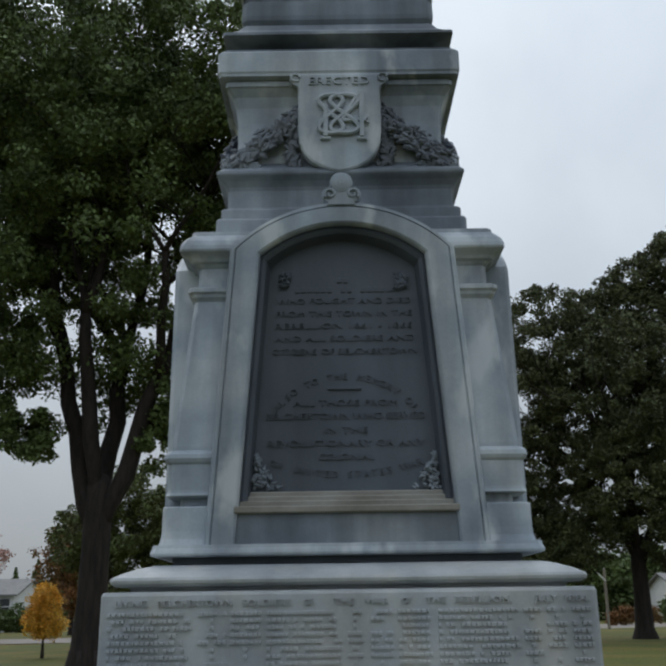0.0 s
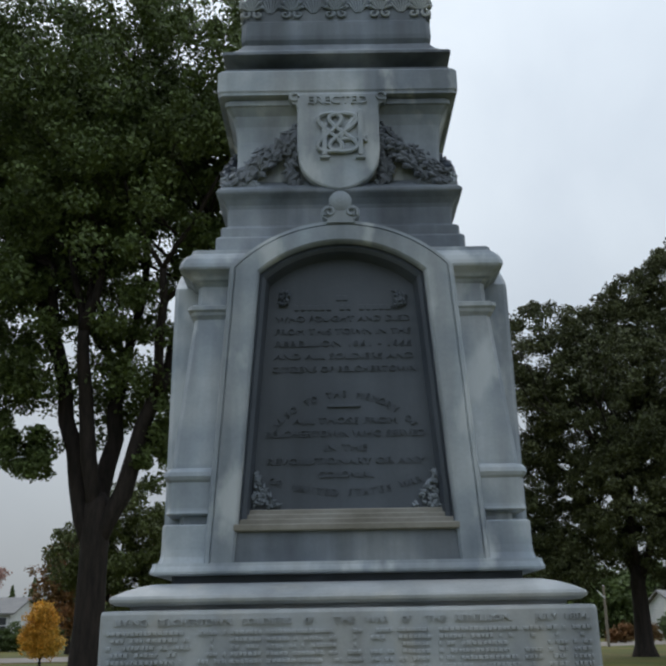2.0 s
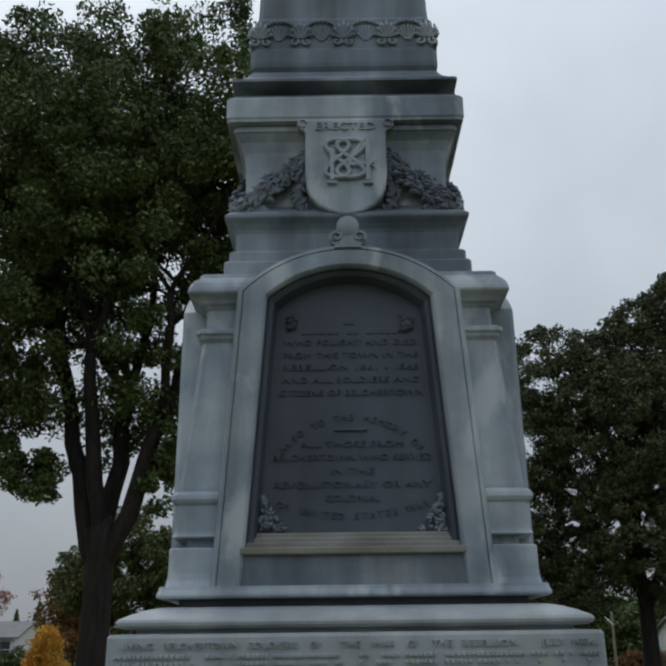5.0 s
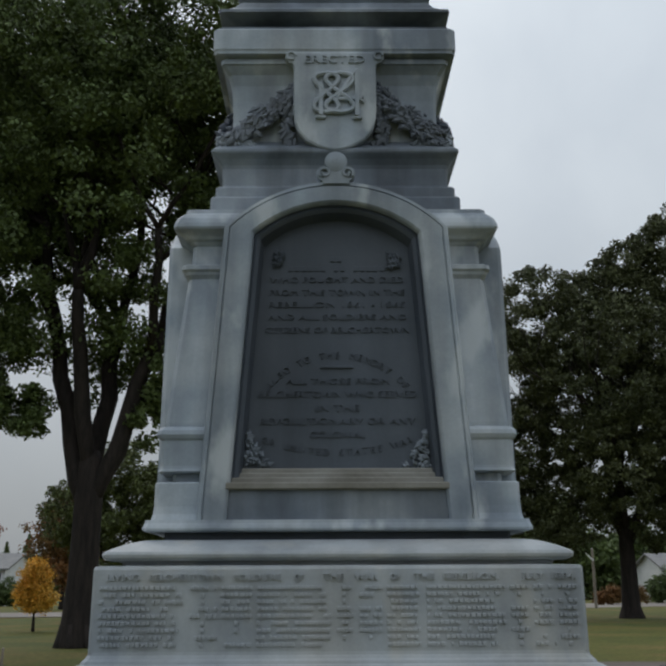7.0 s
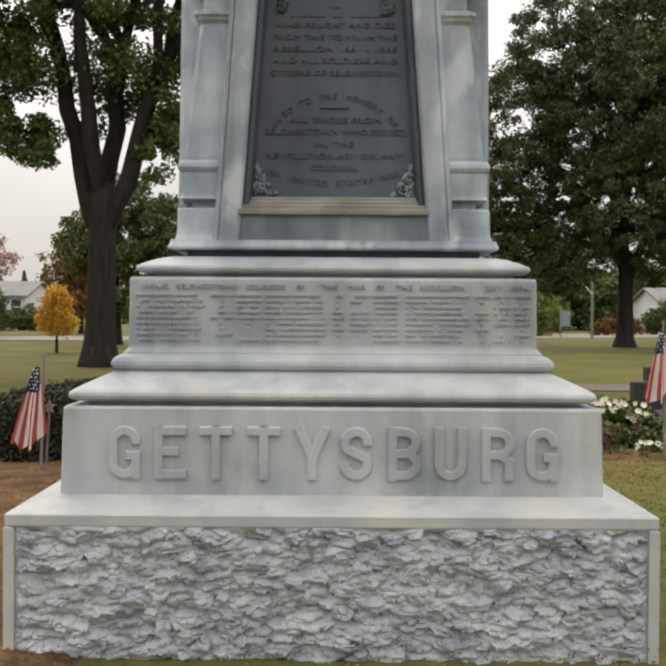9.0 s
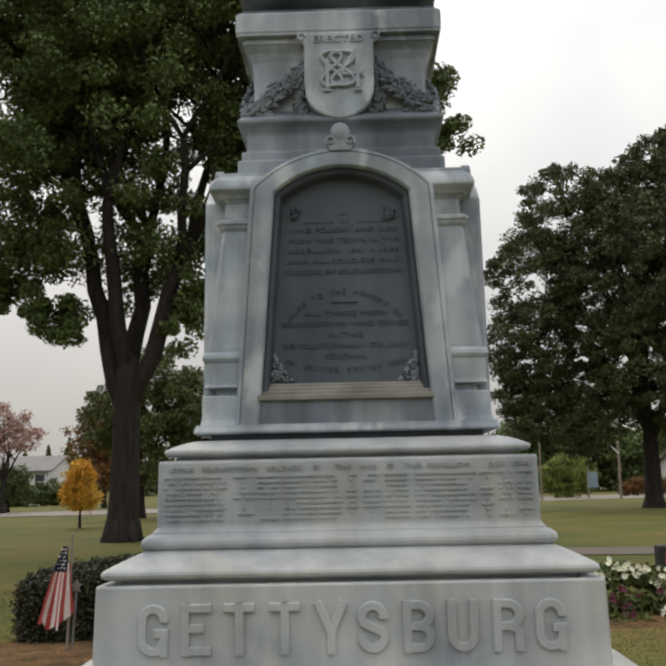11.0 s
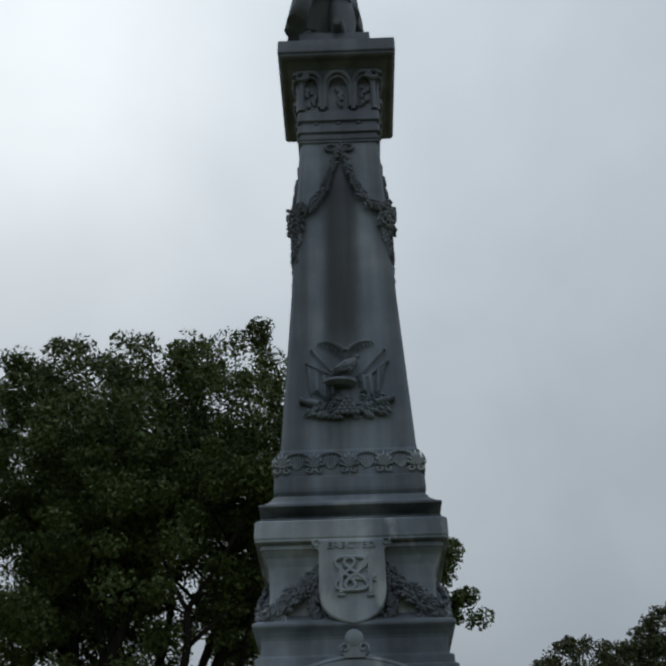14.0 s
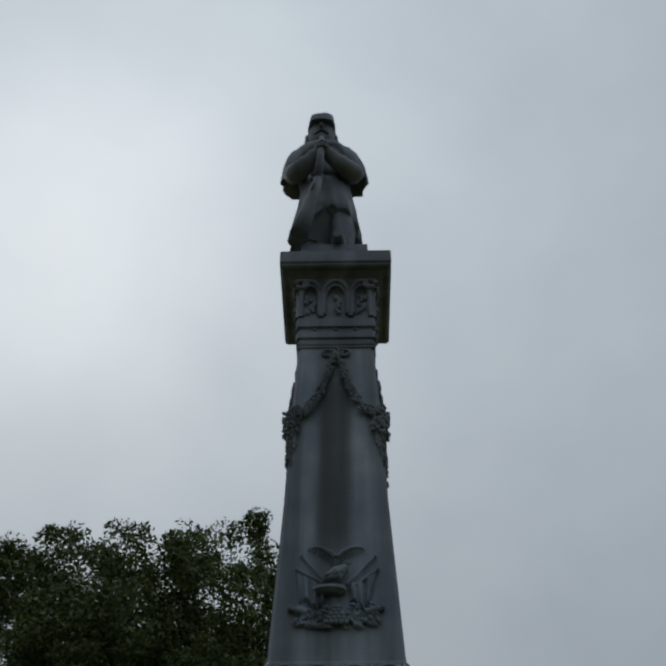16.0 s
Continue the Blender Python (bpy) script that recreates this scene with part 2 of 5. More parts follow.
# ---- mesh helpers ----
def finish(name, verts, faces, mat, parent=None, label="", smooth=False):
    me = bpy.data.meshes.new(name)
    me.from_pydata([tuple(v) for v in verts], [], [tuple(f) for f in faces])
    me.materials.append(mat)
    if smooth:
        me.polygons.foreach_set("use_smooth", [True] * len(me.polygons))
    me.update()
    ob = new(name, me)
    ob.parent = parent
    if label:
        tagged(ob, label)
    return ob


def part(name, bm, mat, parent=None, label="", smooth=False):
    me = bpy.data.meshes.new(name)
    bm.normal_update()
    bm.to_mesh(me)
    bm.free()
    me.materials.append(mat)
    if smooth:
        me.polygons.foreach_set("use_smooth", [True] * len(me.polygons))
    ob = new(name, me)
    ob.parent = parent
    if label:
        tagged(ob, label)
    return ob


class Shape:
    """Collects vertices and faces of one mesh."""

    def __init__(self):
        self.v, self.f = [], []

    def add(self, verts, faces):
        o = len(self.v)
        self.v += [tuple(p) for p in verts]
        self.f += [tuple(i + o for i in f) for f in faces]

    def rings(self, rings, cap=(True, True)):
        n = len(rings[0])
        faces = []
        for k in range(len(rings) - 1):
            for i in range(n):
                j = (i + 1) % n
                faces.append((k * n + i, k * n + j, (k + 1) * n + j, (k + 1) * n + i))
        if cap[0]:
            faces.append(tuple(range(n - 1, -1, -1)))
        if cap[1]:
            faces.append(tuple((len(rings) - 1) * n + i for i in range(n)))
        self.add([p for r in rings for p in r], faces)

    def square(self, levels, chamfer=0.006):
        rings = []
        for w, z in levels:
            c = min(chamfer, w * 0.4)
            rings.append([(w - c, -w, z), (w, -w + c, z), (w, w - c, z), (w - c, w, z), (-w + c, w, z), (-w, w - c, z), (-w, -w + c, z), (-w + c, -w, z)])
        self.rings(rings)

    def ovals(self, levels, n=14):
        """levels: (cx, cy, z, rx, ry)"""
        self.rings([[(cx + rx * math.cos(2 * math.pi * i / n), cy + ry * math.sin(2 * math.pi * i / n), z) for i in range(n)] for cx, cy, z, rx, ry in levels])

    def tube(self, pts, radii, n=8):
        pts = [Vector(p) for p in pts]
        rings = []
        side = None
        for k, p in enumerate(pts):
            d = (pts[min(k + 1, len(pts) - 1)] - pts[max(k - 1, 0)]).normalized()
            if side is None:
                side = d.orthogonal().normalized()
            side = (side - d * side.dot(d)).normalized()
            up = d.cross(side)
            r = radii[k] if isinstance(radii, (list, tuple)) else radii
            rings.append([p + (side * math.cos(2 * math.pi * i / n) + up * math.sin(2 * math.pi * i / n)) * r for i in range(n)])
        self.rings(rings)

    def box(self, lo, hi, c=0.004):
        (x0, y0, z0), (x1, y1, z1) = lo, hi
        c = min(c, (x1 - x0) * 0.3, (y1 - y0) * 0.3, (z1 - z0) * 0.3)

        def ring(z, k):
            return [(x0 + k, y0 + k, z), (x1 - k, y0 + k, z), (x1 - k, y1 - k, z), (x0 + k, y1 - k, z)]

        self.rings([ring(z0, c), ring(z0 + c, 0), ring(z1 - c, 0), ring(z1, c)])

    def blob(self, p, r, rng, n=6, m=4, squash=(1, 1, 1), rough=0.25):
        rings = []
        for k in range(m + 1):
            a = math.pi * (k + 0.12) / (m + 0.24)
            rings.append([(p[0] + r * squash[0] * math.sin(a) * math.cos(2 * math.pi * i / n) * (1 + rough * rng.uniform(-1, 1)),
                           p[1] + r * squash[1] * math.sin(a) * math.sin(2 * math.pi * i / n) * (1 + rough * rng.uniform(-1, 1)),
                           p[2] - r * squash[2] * math.cos(a)) for i in range(n)])
        self.rings(rings)

    def make(self, name, mat, parent=None, label="", smooth=False):
        return finish(name, self.v, self.f, mat, parent, label, smooth)


def spread(values, start, step):
    return [start + i * step for i in range(values)]


def text_mesh(name, words, size, depth, at, mat, parent, width=None, label="", turn=0.0, bevel=0.0, fat=0.0):
    """Raised lettering on a face that looks towards -y; at: the middle of the baseline, on the face."""
    cu = bpy.data.curves.new(name, "FONT")
    cu.body, cu.size, cu.extrude, cu.align_x = words, size, depth, "CENTER"
    cu.bevel_depth, cu.resolution_u, cu.offset = bevel, 3, fat
    tmp = bpy.data.objects.new(name, cu)
    scene.collection.objects.link(tmp)
    dg = bpy.context.evaluated_depsgraph_get()
    me = bpy.data.meshes.new_from_object(tmp.evaluated_get(dg))
    bpy.data.objects.remove(tmp)
    bpy.data.curves.remove(cu)
    xs = [v.co.x for v in me.vertices]
    span = max(xs) - min(xs)
    mid = (max(xs) + min(xs)) / 2
    k = width / span if width and span else 1.0
    me.transform(Matrix.Translation(at) @ Matrix.Rotation(radians(90), 4, "X") @ Matrix.Rotation(radians(turn), 4, "Z") @ Matrix.Diagonal((k, 1, 1, 1)) @ Matrix.Translation((-mid, 0, 0)))
    # one part a letter
    root = list(range(len(me.vertices)))

    def top(i):
        while root[i] != i:
            root[i] = root[root[i]]
            i = root[i]
        return i

    for p in me.polygons:
        a = top(p.vertices[0])
        for q in p.vertices[1:]:
            root[top(q)] = a
    groups = {}
    for p in me.polygons:
        groups.setdefault(top(p.vertices[0]), []).append(tuple(p.vertices))
    for faces in groups.values():
        used = sorted({q for f in faces for q in f})
        place = {q: n for n, q in enumerate(used)}
        finish(name, [me.vertices[q].co for q in used], [tuple(place[q] for q in f) for f in faces], mat, parent, label)
    bpy.data.meshes.remove(me)


def sprig(shape, rng, p, size, way=None):
    """A small pointed moulded leaf."""
    d = Vector((rng.uniform(-1, 1), rng.uniform(-0.35, 0.1), rng.uniform(-1, 1)))
    if way:
        d = d * 0.55 + Vector(way)
    d = d.normalized() * size
    p = Vector(p)
    shape.tube([p - d, p - d * 0.2 + Vector((0, -size * 0.35, 0)), p + d], [size * 0.12, size * 0.48, size * 0.06], 5)


# ---- ground ----
def ground_z(x, y):
    r = math.hypot(x, y)
    t = min(max((r - 3.2) / 11.0, 0.0), 1.0)
    t = t * t * (3 - 2 * t)
    return 0.56 * (1 - t) + 0.02 * math.sin(x * 0.9 + 1.0) * math.sin(y * 0.7) * min(r / 4, 1)


def axis(lo, hi):
    out, v = [0.0], 0.0
    while v < hi:
        v += 0.25 if v < 8 else (1.0 if v < 30 else (5.0 if v < 120 else 60.0))
        out.append(v)
    neg, v = [], 0.0
    while v > lo:
        v -= 0.25 if v > -8 else (1.0 if v > -30 else (5.0 if v > -120 else 60.0))
        neg.append(v)
    return neg[::-1] + out


def build_ground():
    xs, ys = axis(-900, 900), axis(-300, 1500)
    verts = [(x, y, ground_z(x, y)) for y in ys for x in xs]
    n = len(xs)
    faces = [(j * n + i, j * n + i + 1, (j + 1) * n + i + 1, (j + 1) * n + i) for j in range(len(ys) - 1) for i in range(n - 1)]
    tagged(finish("ground", verts, faces, GRASS, smooth=True), "yellowing autumn lawn with a low mound", "lawn", kind="structure")


build_ground()


def strip(name, pts, half, mat, lift, label, cat):
    """A flat band that follows the ground."""
    verts, faces = [], []
    for k, (x, y) in enumerate(pts):
        a, b = pts[max(k - 1, 0)], pts[min(k + 1, len(pts) - 1)]
        d = Vector((b[0] - a[0], b[1] - a[1], 0)).normalized()
        s = Vector((-d.y, d.x, 0)) * half
        for sgn in (-1, -0.5, 0, 0.5, 1):
            px, py = x + s.x * sgn, y + s.y * sgn
            verts.append((px, py, ground_z(px, py) + lift))
    for k in range(len(pts) - 1):
        for i in range(4):
            faces.append((k * 5 + i, k * 5 + i + 1, (k + 1) * 5 + i + 1, (k + 1) * 5 + i))
    tagged(finish(name, verts, faces, mat), label, cat, kind="structure")


strip("road", [(-90, 47), (-40, 47.5), (-15, 50), (0, 56), (20, 66), (60, 82), (120, 100)], 4.5, ASPHALT, 0.03, "pale worn asphalt street beyond the lawn", "street")
strip("pavement", [(x, 15.8 + 0.02 * x) for x in range(-2, 40, 2)], 0.95, PATH, 0.02, "grey asphalt footpath across the lawn", "path")

# ---- monument ----
monument = tagged(new("monument"), "tall weathered grey zinc soldiers' monument on a rough granite base", "monument")


def granite_base():
    s = Shape()
    rng = random.Random(5)
    w, z0, z1, m = 0.861, 0.40, 0.942, 0.035
    # core with drafted margins, washed top
    s.square([(w - 0.03, z0), (w - 0.03, z1 - 0.036), (w - 0.002, z1 - 0.034), (w, z1 - 0.030), (w, z1 - 0.004), (w - 0.006, z1), (0.70, 0.985)], 0.01)
    core = s.make("base_block", GRANITE, monument, "dressed granite block with a washed top")
    for sx in (-1, 1):
        for sy in (-1, 1):
            a, c = sorted((sx * w, sx * (w - 0.028))), sorted((sy * w, sy * (w - 0.028)))
            e = Shape()
            e.box((a[0], c[0], z0), (a[1], c[1], z1 - 0.0345), 0.004)
            e.make("corner_margin", GRANITE, core)
    # one rock-faced panel a side, chipped into tilted facets
    nx, nz = 440, 136

    def chips(p):
        best = -9.0
        for c in noise.voronoi(p)[1][:3]:
            h = noise.cell_vector(c * 7.3 + Vector((0.5, 0.5, 0.5)))
            q = p - c
            best = max(best, 0.8 * h.x + q.x * (h.y - 0.5) * 2.0 + q.z * (h.z - 0.5) * 2.2 - 0.8 * q.length)
        return best

    verts, faces = [], []
    for j in range(nz + 1):
        for i in range(nx + 1):
            u, v = i / nx, j / nz
            x = -w + 0.028 + u * (2 * w - 0.056)
            z = z0 + v * (z1 - 0.033 - z0)
            e = min(min(u, 1 - u) * nx / 5.0, 1.0)
            top = min((1 - v) * nz / 5.0, 1.0)
            p = Vector((x * 20 + z * 15, 3.0, z * 35 - x * 9))
            p = p + noise.noise_vector(p * 0.5) * 0.3
            d = 0.021 * chips(p) + 0.010 * chips(p * 2.1 + Vector((4, 0, 9))) + 0.012 * noise.noise(p * 0.28) - 0.002
            d = max(-0.024, min(0.034, d))
            verts.append((x, -w + 0.010 - d * e * top - 0.009 * (1 - top) * e, z))
    for j in range(nz):
        for i in range(nx):
            a = j * (nx + 1) + i
            faces.append((a, a + 1, a + nx + 2, a + nx + 1))
    rock = finish("rock_face", verts, faces, GRANITE_ROUGH, core, "quarry-faced rough granite")
    for k in (90, 180, 270):
        c = rock.copy()
        scene.collection.objects.link(c)
        c.matrix_basis = pose(0, 0, 0, 0, 0, k)


granite_base()


def zinc(name, levels, label="", chamfer=0.006, mat=None):
    s = Shape()
    s.square(levels, chamfer)
    return s.make(name, mat or ZINC, monument, label)


plinth = zinc("plinth", [(0.735, 0.955), (0.735, 0.9665), (0.7458, 0.9675), (0.7455, 0.978), (0.740, 1.206), (0.736, 1.2125), (0.660, 1.214)], "grey zinc block with raised battle name", 0.01, mat=ZINC_PALE)
zinc("base_moulding", [(0.672, 1.212), (0.676, 1.223), (0.714, 1.2262), (0.7275, 1.233), (0.7305, 1.2415), (0.7275, 1.250), (0.718, 1.2575), (0.69, 1.272), (0.655, 1.289), (0.620, 1.3045), (0.612, 1.306)], "sloping zinc wash with a rolled edge", 0.012, mat=ZINC_PALE)
zinc("torus_moulding", [(0.61, 1.303), (0.622, 1.306), (0.631, 1.313), (0.6345, 1.322), (0.633, 1.332), (0.626, 1.342), (0.615, 1.349), (0.606, 1.3515), (0.604, 1.358), (0.598, 1.363), (0.593, 1.371), (0.5915, 1.378)], "", 0.012, mat=ZINC_PALE)
names_block = zinc("names_block", [(0.5915, 1.3765), (0.5895, 1.566), (0.586, 1.574), (0.555, 1.5765)], "zinc block covered with raised rows of lettering", 0.008, mat=ZINC_PALE)
zinc("upper_wash", [(0.530, 1.574), (0.534, 1.585), (0.562, 1.588), (0.5735, 1.595), (0.575, 1.602), (0.571, 1.609), (0.545, 1.622), (0.515, 1.633), (0.485, 1.640), (0.452, 1.642), (0.38, 1.643)], "", 0.008, mat=ZINC_PALE)
def recess(z):
    """Half width of the hollow behind the arched frame at a height."""
    return float(np.interp(z, (1.66, 2.465, 2.50, 2.53, 2.555, 2.57), (0.290, 0.272, 0.235, 0.175, 0.10, 0.02)))


def die_block():
    levels = [(0.40, 1.661), (0.440, 1.6615), (0.484, 1.662), (0.491, 1.667), (0.491, 1.672), (0.485, 1.679), (0.479, 1.69), (0.4745, 1.706), (0.4725, 1.725), (0.4717, 1.784), (0.469, 1.787),
                   (0.434, 1.789), (0.434, 1.811), (0.464, 1.813), (0.4665, 1.816), (0.4635, 1.823), (0.4625, 1.83), (0.4635, 1.896), (0.469, 1.902), (0.473, 1.911), (0.471, 1.922), (0.464, 1.931), (0.454, 1.934),
                   (0.4545, 1.945), (0.435, 2.15), (0.4135, 2.355), (0.417, 2.360), (0.422, 2.366), (0.424, 2.374), (0.4305, 2.380), (0.430, 2.391), (0.424, 2.395), (0.406, 2.397),
                   (0.4045, 2.455), (0.410, 2.460), (0.414, 2.466), (0.425, 2.470), (0.430, 2.477), (0.436, 2.482), (0.452, 2.492), (0.4545, 2.498), (0.453, 2.509), (0.447, 2.525), (0.436, 2.540), (0.426, 2.548), (0.424, 2.560), (0.36, 2.566)]
    s = Shape()
    rings = []
    c, deep = 0.012, 0.392
    for w, z in levels:
        h, q = recess(z), min(deep, w - 0.002)
        side = [(-w + c, -w), (-h, -w), (-h, -q), (h, -q), (h, -w), (w - c, -w)]
        ring = []
        for k in range(4):
            co, si = (1, 0, -1, 0)[k], (0, 1, 0, -1)[k]
            ring += [(x * co - y * si, x * si + y * co, z) for x, y in side]
        rings.append(ring)
    s.rings(rings)
    return s.make("die", ZINC, monument, "tapered zinc shaft block with moulded corner pilasters")


die = die_block()
# shadow of the gap painted as a strip of dark zinc
zinc("neck", [(0.446, 1.634), (0.446, 1.668)], "recessed joint under the shaft block, coloured dark as shadow", mat=ZINC_DARK)
zinc("foot_moulding", [(0.41, 1.6605), (0.488, 1.6608), (0.4955, 1.664), (0.4965, 1.669), (0.4945, 1.675), (0.4915, 1.682), (0.4900, 1.690), (0.41, 1.6905)], "flared zinc moulding round the foot", 0.012)
# the ledge's occlusion is painted here by the darker zinc
zinc("stepped_course", [(0.365, 2.55), (0.3645, 2.620), (0.361, 2.626), (0.352, 2.630), (0.3515, 2.657), (0.348, 2.662), (0.338, 2.665), (0.3345, 2.672), (0.3345, 2.725),
                        (0.338, 2.736), (0.349, 2.751), (0.363, 2.763), (0.366, 2.768), (0.366, 2.776), (0.360, 2.783), (0.335, 2.803), (0.318, 2.822)], "", mat=ZINC_MID)
frieze = zinc("frieze", [(0.318, 2.812), (0.3125, 2.845), (0.310, 2.89), (0.3115, 2.96), (0.316, 3.01), (0.325, 3.042), (0.338, 3.060), (0.342, 3.066), (0.347, 3.068), (0.3475, 3.082), (0.342, 3.085), (0.342, 3.089), (0.366, 3.092), (0.3665, 3.100), (0.3695, 3.106), (0.3695, 3.172), (0.365, 3.178), (0.320, 3.1795)],
              "concave zinc block with garlands and a shield", 0.010)
zinc("cornice_plinth", [(0.325, 3.176), (0.325, 3.184), (0.350, 3.187), (0.351, 3.193), (0.296, 3.196), (0.284, 3.210), (0.296, 3.228), (0.340, 3.239), (0.3565, 3.243), (0.3565, 3.252), (0.345, 3.257), (0.318, 3.283), (0.302, 3.309), (0.296, 3.316)], "", mat=ZINC_MID)
shaft = zinc("shaft", [(0.2965, 3.314), (0.304, 3.330), (0.3055, 3.345), (0.304, 3.385), (0.3035, 3.395), (0.299, 3.402), (0.294, 3.515), (0.289, 3.524), (0.2835, 3.532),
                       (0.281, 3.56), (0.264, 3.96), (0.2465, 4.371), (0.2375, 4.81), (0.221, 5.219), (0.212, 5.455)], "tapering zinc obelisk shaft streaked dark", 0.016, ZINC_STREAKED)
# capital and slab: shade under the slab put into the darker zinc
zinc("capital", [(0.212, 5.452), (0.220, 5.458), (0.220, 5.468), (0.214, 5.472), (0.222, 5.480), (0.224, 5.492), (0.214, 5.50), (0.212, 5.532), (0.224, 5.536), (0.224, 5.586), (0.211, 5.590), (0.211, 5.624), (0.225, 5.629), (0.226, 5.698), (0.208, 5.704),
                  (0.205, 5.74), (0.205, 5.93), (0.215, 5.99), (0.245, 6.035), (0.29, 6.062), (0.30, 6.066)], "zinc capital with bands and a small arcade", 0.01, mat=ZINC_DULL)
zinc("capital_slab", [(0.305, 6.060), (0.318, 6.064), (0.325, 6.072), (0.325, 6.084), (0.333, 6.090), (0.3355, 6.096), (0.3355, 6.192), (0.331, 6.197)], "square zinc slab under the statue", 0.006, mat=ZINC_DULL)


def turned(ob, angles):
    for k in angles:
        c = ob.copy()
        scene.collection.objects.link(c)
        c.matrix_basis = pose(0, 0, 0, 0, 0, k)


def capital_arcade():
    a = Shape()
    y = -0.212
    for cx, r, top in ((-0.150, 0.052, 5.945), (0.0, 0.072, 5.925), (0.150, 0.052, 5.945)):
        pts = [(cx - r, y, 5.745)] + [(cx - r * math.cos(math.pi * k / 12), y - 0.012 - 0.028 * math.sin(math.pi * k / 12), top + r * 1.1 * math.sin(math.pi * k / 12)) for k in range(13)] + [(cx + r, y, 5.745)]
        a.tube(pts, 0.014, 7)
        a.tube([(p[0] * 0.8 + cx * 0.2, p[1] + 0.008, p[2] * 0.88 + 5.745 * 0.12) for p in pts], 0.007, 6)
    rng = random.Random(3)
    for cx in (-0.150, 0.0, 0.150):
        for k in range(9):
            a.blob((cx + rng.uniform(-0.026, 0.026), y - 0.002, 5.76 + 0.018 * k), rng.uniform(0.010, 0.018), rng, squash=(1, 0.7, 1.2))
    for cx in (-0.203, -0.086, 0.086, 0.203):
        a.tube([(cx, y - 0.006, 5.71), (cx, y - 0.006, 5.73), (cx, y - 0.008, 5.92), (cx, y - 0.012, 5.95)], [0.020, 0.014, 0.013, 0.022], 8)
    for sx in (-1, 1):
        a.tube([(sx * (0.205 + 0.035 * math.cos(t)), y - 0.030, 5.985 + 0.032 * math.sin(t)) for t in spread(10, 0, 0.62)], 0.016, 7)
    for cx in (-0.12, 0.0, 0.11):
        a.blob((cx, -0.216, 5.606), 0.013, random.Random(4), 8, 5, rough=0.05)
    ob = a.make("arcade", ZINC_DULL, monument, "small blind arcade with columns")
    turned(ob, (90, 270))


capital_arcade()


# arch-headed frame round the tablet
def arch_line(xb, zb, xs, zs, za, n=22):
    """Half outline from the foot (xb, zb) to the spring (xs, zs) and the crown (0, za), then mirrored."""
    pts = [(-xb + (xb - xs) * k / 4, zb + (zs - zb) * k / 4) for k in range(4)]
    rise = za - zs
    rad = (xs * xs + rise * rise) / (2 * rise)
    a0 = math.asin(min(xs / rad, 1.0))
    for k in range(n + 1):
        a = -a0 + 2 * a0 * k / n
        pts.append((rad * math.sin(a), za - rad + rad * math.cos(a)))
    return pts + [(xb - (xb - xs) * k / 4, zb + (zs - zb) * k / 4) for k in range(3, -1, -1)]


FY = -0.489


def arch_frame():
    lines = [
        (arch_line(0.364, 1.676, 0.309, 2.484, 2.622), -0.36),
        (arch_line(0.364, 1.676, 0.309, 2.486, 2.622), FY + 0.014),
        (arch_line(0.359, 1.676, 0.304, 2.486, 2.618), FY + 0.004),
        (arch_line(0.350, 1.676, 0.295, 2.484, 2.609), FY + 0.003),
        (arch_line(0.3485, 1.676, 0.2935, 2.4835, 2.6075), FY + 0.007),
        (arch_line(0.346, 1.676, 0.291, 2.483, 2.605), FY + 0.007),
        (arch_line(0.344, 1.676, 0.289, 2.4825, 2.603), FY),
        (arch_line(0.292, 1.676, 0.235, 2.470, 2.562), FY),
        (arch_line(0.287, 1.676, 0.229, 2.468, 2.557), FY + 0.005),
        (arch_line(0.284, 1.676, 0.226, 2.466, 2.553), FY + 0.016),
        (arch_line(0.282, 1.676, 0.2245, 2.465, 2.551), FY + 0.024),
        (arch_line(0.276, 1.676, 0.2185, 2.461, 2.545), FY + 0.021),
        (arch_line(0.267, 1.676, 0.2095, 2.455, 2.536), FY + 0.030),
        (arch_line(0.259, 1.676, 0.2015, 2.449, 2.528), FY + 0.076),
    ]
    def strip_of(name, part_lines, mat, label):
        n = len(part_lines[0][0])
        verts = [(x, y, z) for pts, y in part_lines for x, z in pts]
        faces = []
        for k in range(len(part_lines) - 1):
            for i in range(n - 1):
                faces.append((k * n + i, (k + 1) * n + i, (k + 1) * n + i + 1, k * n + i + 1))
        return finish(name, verts, faces, mat, monument, label)

    # recess shade painted in: the frame's inner mouldings take the dark zinc
    return strip_of("arch_frame", lines[:10], ZINC, "zinc frame with a round-arched head"), strip_of("tablet_surround", lines[9:], ZINC_DARK, "moulded reveal round the tablet, darkened as recess shade")


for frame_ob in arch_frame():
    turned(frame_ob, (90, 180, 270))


def tablet():
    pts = arch_line(0.264, 1.79, 0.206, 2.452, 2.531)
    ob = finish("tablet", [(x, FY + 0.074, z) for x, z in pts], [tuple(range(len(pts)))], ZINC_DARK, monument, "dark grey recessed tablet with raised lettering")
    turned(ob, (90, 180, 270))
    s = Shape()
    for lo, hi in (((-0.284, FY + 0.012, 1.664), (0.284, -0.41, 1.772)),):
        s.box(lo, hi, 0.003)
    ap = s.make("apron", ZINC_MID, monument, "darker plain apron panel")
    for k, (hw, y, za, zb) in enumerate(((0.287, FY - 0.003, 1.766, 1.784), (0.280, FY + 0.020, 1.780, 1.799), (0.275, FY + 0.040, 1.795, 1.813), (0.270, FY + 0.057, 1.809, 1.8265))):
        t = Shape()
        t.box((-hw, y, za), (hw, -0.40, zb), 0.003)
        turned(t.make("sill_step", ZINC_STAIN, monument, "sill step with brownish stains"), (90, 180, 270))
    turned(ap, (90, 180, 270))
    return ob


